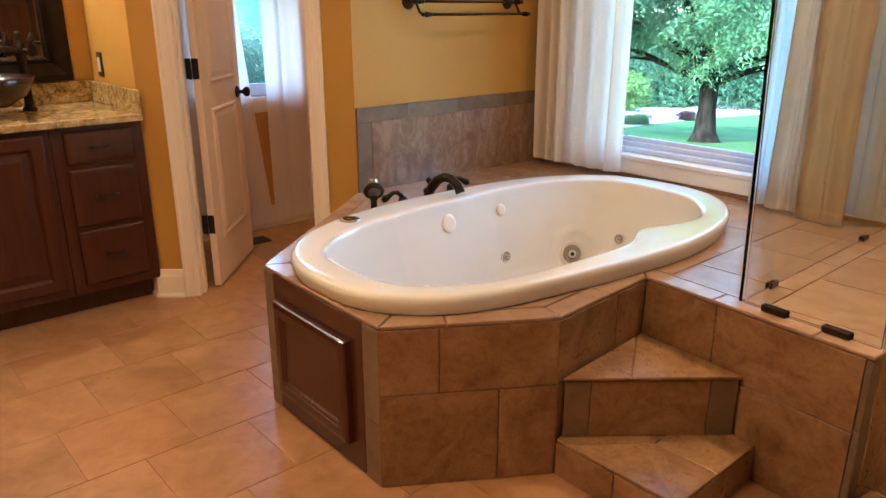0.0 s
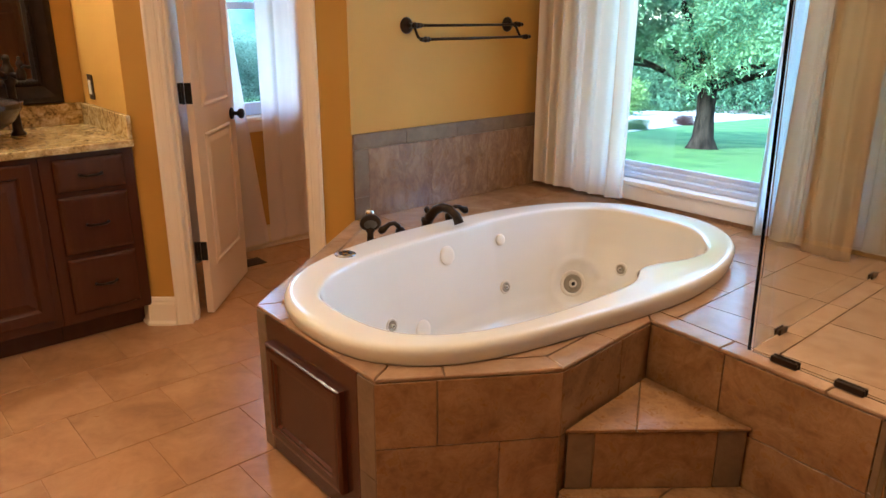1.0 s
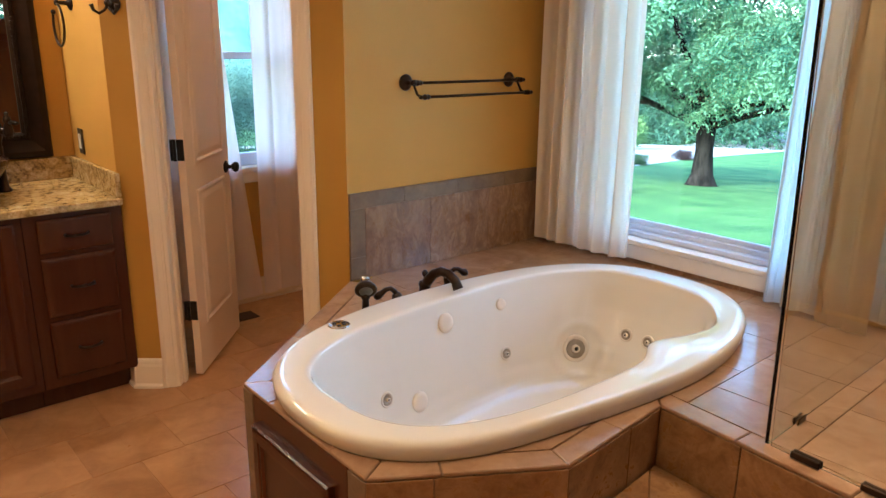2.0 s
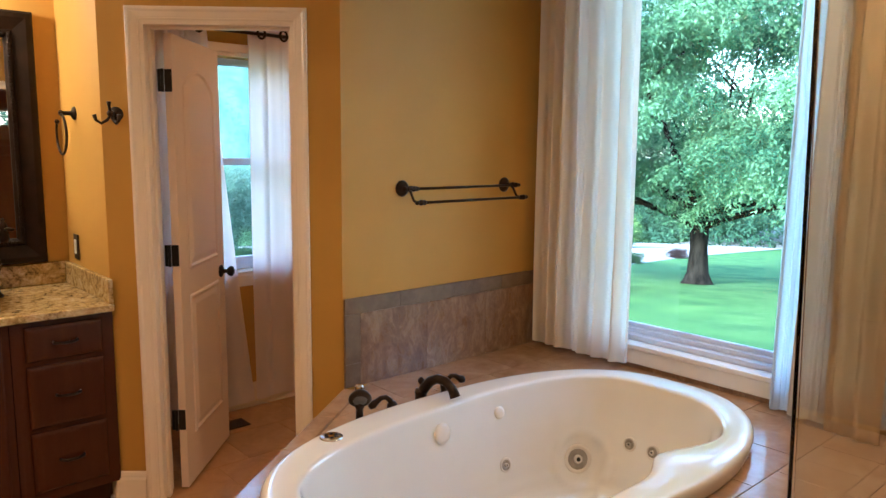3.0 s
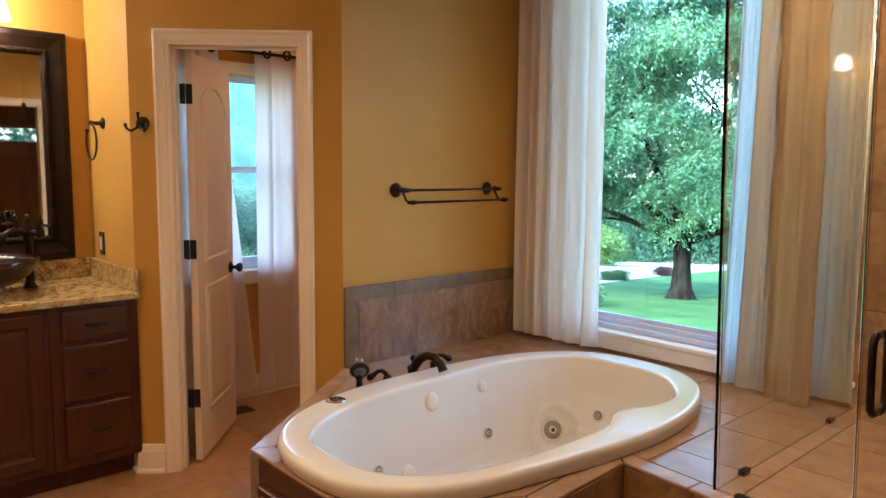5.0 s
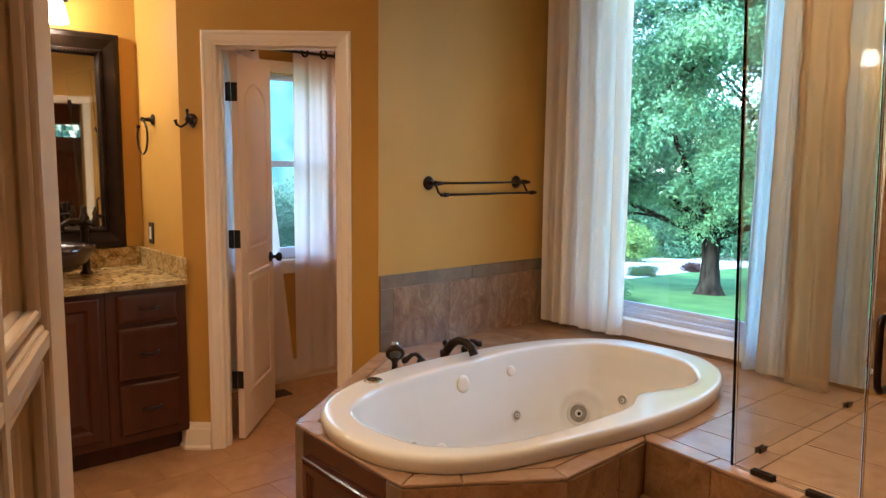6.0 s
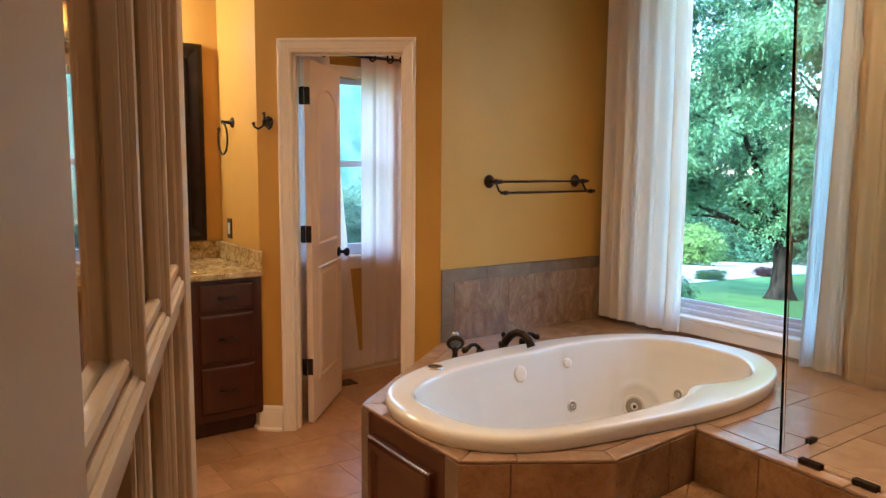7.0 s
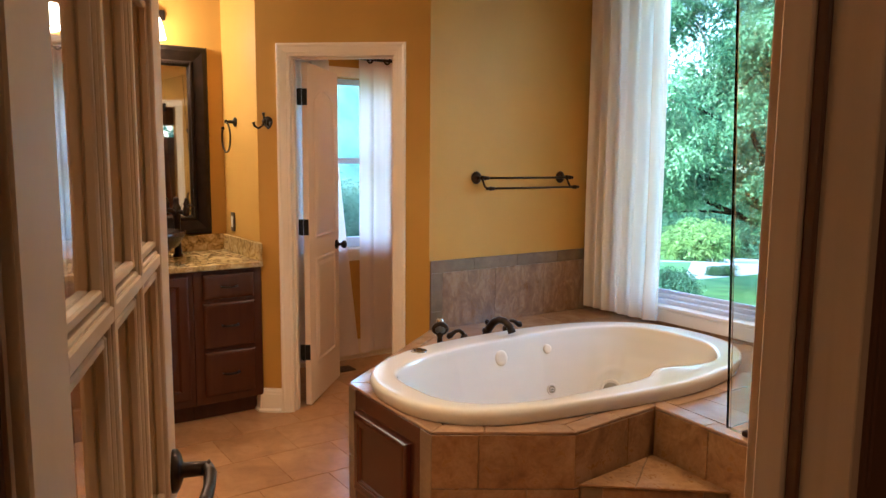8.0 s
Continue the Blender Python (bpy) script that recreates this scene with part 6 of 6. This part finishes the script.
def tree(name, label, place, trunk_r, fork_z, crown, count, leaf, material, seed, limbs=7, reach=3.2):
    rng = random.Random(seed)
    x, y = place
    base = Vector((x, y, ground_z(x, y) - 0.08))
    t = thing(name, label, "tree", Matrix.Translation(base))
    bm = bmesh.new()
    add_tube(bm, [(0, 0, 0), (0, 0, 0.12), (0.01, 0, 0.45), (0.02, 0.01, fork_z * 0.6), (0.03, 0.03, fork_z), (0.05, 0.08, fork_z * 1.5), (0.0, 0.1, fork_z * 2.4)],
             [trunk_r * 2.3, trunk_r * 1.75, trunk_r * 1.22, trunk_r * 0.98, trunk_r * 1.04, trunk_r * 0.75, trunk_r * 0.4], 18)
    for v in bm.verts:
        a = math.atan2(v.co.y, v.co.x)
        k = 1 + 0.10 * math.sin(5 * a + 1.0) * max(0.0, 1 - v.co.z / 0.6) + 0.03 * math.sin(9 * a + v.co.z * 2)
        v.co.x *= k
        v.co.y *= k
    tips, fine = [], bmesh.new()
    for k in range(limbs):
        a = 2 * math.pi * (k + rng.uniform(-0.2, 0.2)) / limbs
        limb(bm, Vector((0.03, 0.03, fork_z * rng.uniform(0.9, 1.7))), Vector((math.cos(a), math.sin(a), rng.uniform(0.25, 1.1))), reach * rng.uniform(0.8, 1.15), trunk_r * 0.42, 2, rng, tips, 0.02, fine)
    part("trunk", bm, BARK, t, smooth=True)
    part("twigs", fine, TWIG, t, "pale bare twigs", smooth=True)
    # leaves hang in flat pads round the limb ends and in smaller ones through the crown, with gaps between
    centres = [(p.x, p.y, p.z) for p, _ in tips]
    radii = [0.30 + 0.16 * l for _, l in tips]
    for cx, cy, cz in crown:
        for _ in range(9):
            centres.append((cx + rng.gauss(0, 1.15), cy + rng.gauss(0, 1.15), cz + rng.gauss(0, 0.95)))
            radii.append(rng.uniform(0.38, 0.95))
    keep = [k for k, c in enumerate(centres) if c[2] > (3.3 if math.hypot(c[0], c[1]) > 1.6 else 2.55)]
    centres, radii = [centres[k] for k in keep], [radii[k] for k in keep]
    leaves("crown", centres, radii, count, leaf, material, t, "drooping green leaves", seed, droop=0.7, squash=0.5)
    return t


TREE = (21.3, 11.85)
# the topmost pads are unseen, added to screen the sky off the tub rim
CROWN = [(r * math.cos(a), r * math.sin(a), z) for r, a, z in ((4.2, 0.3, 4.0), (4.4, 1.4, 5.0), (4.0, 2.5, 4.2), (4.4, 3.5, 5.2), (4.2, 4.4, 4.0), (4.4, 5.4, 5.4), (2.5, 0.9, 8.0), (2.8, 2.6, 8.6),
                                                              (2.6, 4.3, 8.2), (2.8, 5.8, 8.8), (5.6, 3.0, 4.3), (5.6, 4.0, 4.2), (5.8, 4.8, 4.5), (5.4, 2.2, 4.4), (4.5, 3.6, 7.2), (4.6, 4.7, 7.0), (4.8, 2.8, 7.4), (2.0, 3.8, 4.6), (0.0, 0.0, 10.5),
                                                              (2.3, 3.3, 3.7), (2.4, 4.3, 3.6), (2.2, 2.4, 3.7), (4.6, 0.4, 10.5), (4.8, 1.6, 11.5), (5.0, 2.9, 10.8), (5.2, 3.9, 11.6), (5.0, 4.9, 10.6),
                                                              (6.4, 3.3, 9.0), (6.4, 4.4, 9.2), (6.2, 2.2, 9.4), (2.8, 3.6, 13.5), (3.0, 5.2, 14.0), (2.8, 1.8, 14.2), (0.5, 1.0, 15.8))]
tree("yard_tree", "large shade tree with drooping leaves on the lawn", TREE, 0.27, 1.9, CROWN, 330000, 0.135, LEAF, 5, limbs=9, reach=5.2)

# shrubs by the road
def bush(name, label, place, size, count, leaf, material, seed, clipped=False):
    rng = random.Random(seed)
    x, y = place
    t = thing(name, label, "shrub", Matrix.Translation((x, y, ground_z(x, y))))
    bm = bmesh.new()
    for k in range(7):
        a = 2 * math.pi * k / 7
        add_tube(bm, [(0, 0, 0), (0.25 * size[0] * math.cos(a), 0.25 * size[1] * math.sin(a), size[2] * 0.5), (0.4 * size[0] * math.cos(a), 0.4 * size[1] * math.sin(a), size[2] * 0.8)], [0.02, 0.014, 0.006], 5)
    part("stems", bm, BARK, t)
    cs = [(rng.uniform(-0.32, 0.32) * size[0], rng.uniform(-0.32, 0.32) * size[1], size[2] * rng.uniform(0.32, 0.66)) for _ in range(14)]
    rad = [min(size) * 0.34] * 14
    if clipped:
        cs = [(u * 0.30 * size[0], v * 0.30 * size[1], size[2] * w) for u in (-1, 0, 1) for v in (-1, 0, 1) for w in (0.24, 0.52, 0.78)]
        rad = [min(size) * 0.24] * len(cs)
    leaves("foliage", cs, rad, count, leaf, material, t, "", seed, squash=0.9)
    return t


bush("hedge_shrub", "low clipped dark green shrub by the road", (30.2, 20.75), (0.66, 0.66, 0.54), 7000, 0.05, LEAF_H, 21, True)
bush("hedge_shrub", "low clipped dark green shrub by the road", (31.3, 20.75), (0.74, 0.70, 0.60), 7000, 0.05, LEAF_H, 24, True)
bush("hedge_shrub", "low clipped dark reddish shrub by the road", (42.6, 25.0), (1.2, 1.1, 0.66), 7000, 0.07, LEAF_R, 22, True)
bush("pale_bush", "bright yellow-green leafy bush beside the road", (61.6, 45.0), (7.1, 6.2, 4.9), 14000, 0.37, LEAF_L, 23)
bush("dark_bush", "dark green bush on the lawn near the window", (15.1, 11.5), (1.0, 1.0, 0.9), 6000, 0.09, LEAF_D, 26)

# the woods behind the road
rngw = random.Random(77)
cs, rs = [], []
for k in range(330):
    a, d = radians(rngw.uniform(6, 53)), rngw.uniform(116, 150)
    x, y = d * math.cos(a), d * math.sin(a)
    cs.append((x, y, ground_z(x, y) + rngw.uniform(0.8, 3.4) + (d - 114) * rngw.uniform(0.0, 1.1)))
    rs.append(rngw.uniform(3.0, 6.0))
tagged(leaves("woods", cs, rs, 240000, 0.62, LEAF_D, seed=31, droop=0.3), "dense dark green woods beyond the road", "woods", kind="stuff")
cs, rs = [], []
for k in range(60):
    cs.append((rngw.uniform(-8, 14), rngw.uniform(-24, -16), rngw.uniform(-1.0, 6.0)))
    rs.append(rngw.uniform(1.2, 2.4))
tagged(leaves("woods_south", cs, rs, 40000, 0.32, LEAF_D, seed=35, droop=0.3), "green trees behind the wardrobe window", "woods", kind="stuff")
cs, rs = [], []
for k in range(70):
    x, y = rngw.uniform(6, 30), rngw.uniform(27, 34)
    cs.append((x, y, ground_z(x, y) + rngw.uniform(0.4, 3.4)))
    rs.append(rngw.uniform(0.9, 1.6))
tagged(leaves("woods_north", cs, rs, 150000, 0.13, LEAF_N, seed=37, droop=0.4), "hedge of shrubs north of the house, haze put into its pale green", "shrubs", kind="stuff")
# a wooded hillside closes the view to the north, its haze mixed into the colours
HILL = leafmat("haze_paled_hillside", (0.050, 0.115, 0.092), (0.110, 0.205, 0.160), 0.0, 1.3)
bm = bmesh.new()
rngh = random.Random(91)
tops = [(rngh.uniform(0, 85), rngh.uniform(0, 40), rngh.uniform(1.2, 2.6), rngh.uniform(0.1, 0.35)) for _ in range(700)]


def hill(x, k):
    """Crowns swell out of the slope, each a soft mound."""
    h = k * 44 / 60
    out = sum(d * math.exp(-((x - cx) ** 2 + (h - cz) ** 2) / (r * r)) for cx, cz, r, d in tops if abs(x - cx) < 5 and abs(h - cz) < 5)
    return (x, 104 + h * 0.9 - out, -12 + h)


hv = [[bm.verts.new(hill(-10 + i * 0.6, k)) for i in range(190)] for k in range(61)]
for a, b in zip(hv, hv[1:]):
    for i in range(len(a) - 1):
        bm.faces.new((a[i], a[i + 1], b[i + 1], b[i]))
tagged(part("backdrop", bm, HILL, smooth=True), "wooded hillside with haze put into its pale colour", "hillside", kind="structure")
bm = bmesh.new()
for k in range(26):
    a, d = radians(rngw.uniform(8, 48)), rngw.uniform(124, 136)
    x, y = d * math.cos(a), d * math.sin(a)
    z, h = ground_z(x, y), rngw.uniform(12, 20)
    add_tube(bm, [(x, y, z - 0.2), (x + 0.2, y, z + h * 0.5), (x + rngw.uniform(-1.0, 1.0), y, z + h)], [0.4, 0.3, 0.1], 8)
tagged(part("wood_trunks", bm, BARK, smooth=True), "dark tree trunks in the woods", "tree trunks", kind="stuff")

# ---- floor tiles, laid in running bond ----
TS = 0.345
tile_mesh = bpy.data.meshes.new("floor_tile")
bm = box(-TS / 2 + 0.0014, TS / 2 - 0.0014, -TS / 2 + 0.0014, TS / 2 - 0.0014, -0.010, 0.0, 0.0012)
bm.to_mesh(tile_mesh)
bm.free()
tile_mesh.materials.append(TILE_F)


def covered(x, y):
    """Under the deck, the vanity or outside the rooms."""
    h = TS / 2
    if y < SHY:
        return False
    pts = [(x - h, y - h), (x + h, y - h), (x - h, y + h), (x + h, y + h)]

    def in_deck(p):
        return all((q[0] - a[0]) * (p[1] - a[1]) - (q[1] - a[1]) * (p[0] - a[0]) > 0 for a, q in ((CORNER, DL), (DL, DF), (DF, DB))) and p[1] > 1.34
    return all(in_deck(p) for p in pts)


for r in range(-1, 13):
    yc = 0.13 + TS / 2 + r * TS
    for c in range(-1, 14):
        xc = -1.555 + (TS / 2 if r % 2 else 0.0) + c * TS + TS / 2
        if xc - TS / 2 < WEST - 0.3 or xc > EAST or yc > WC_Y - 0.02 or yc < SOUTH - 0.1 or covered(xc, yc):
            continue
        if yc > NORTH and xc < RETURN_X:
            continue
        ob = new("tile", tile_mesh)
        ob.location = (xc, yc, 0.0)
        ob.parent = floor
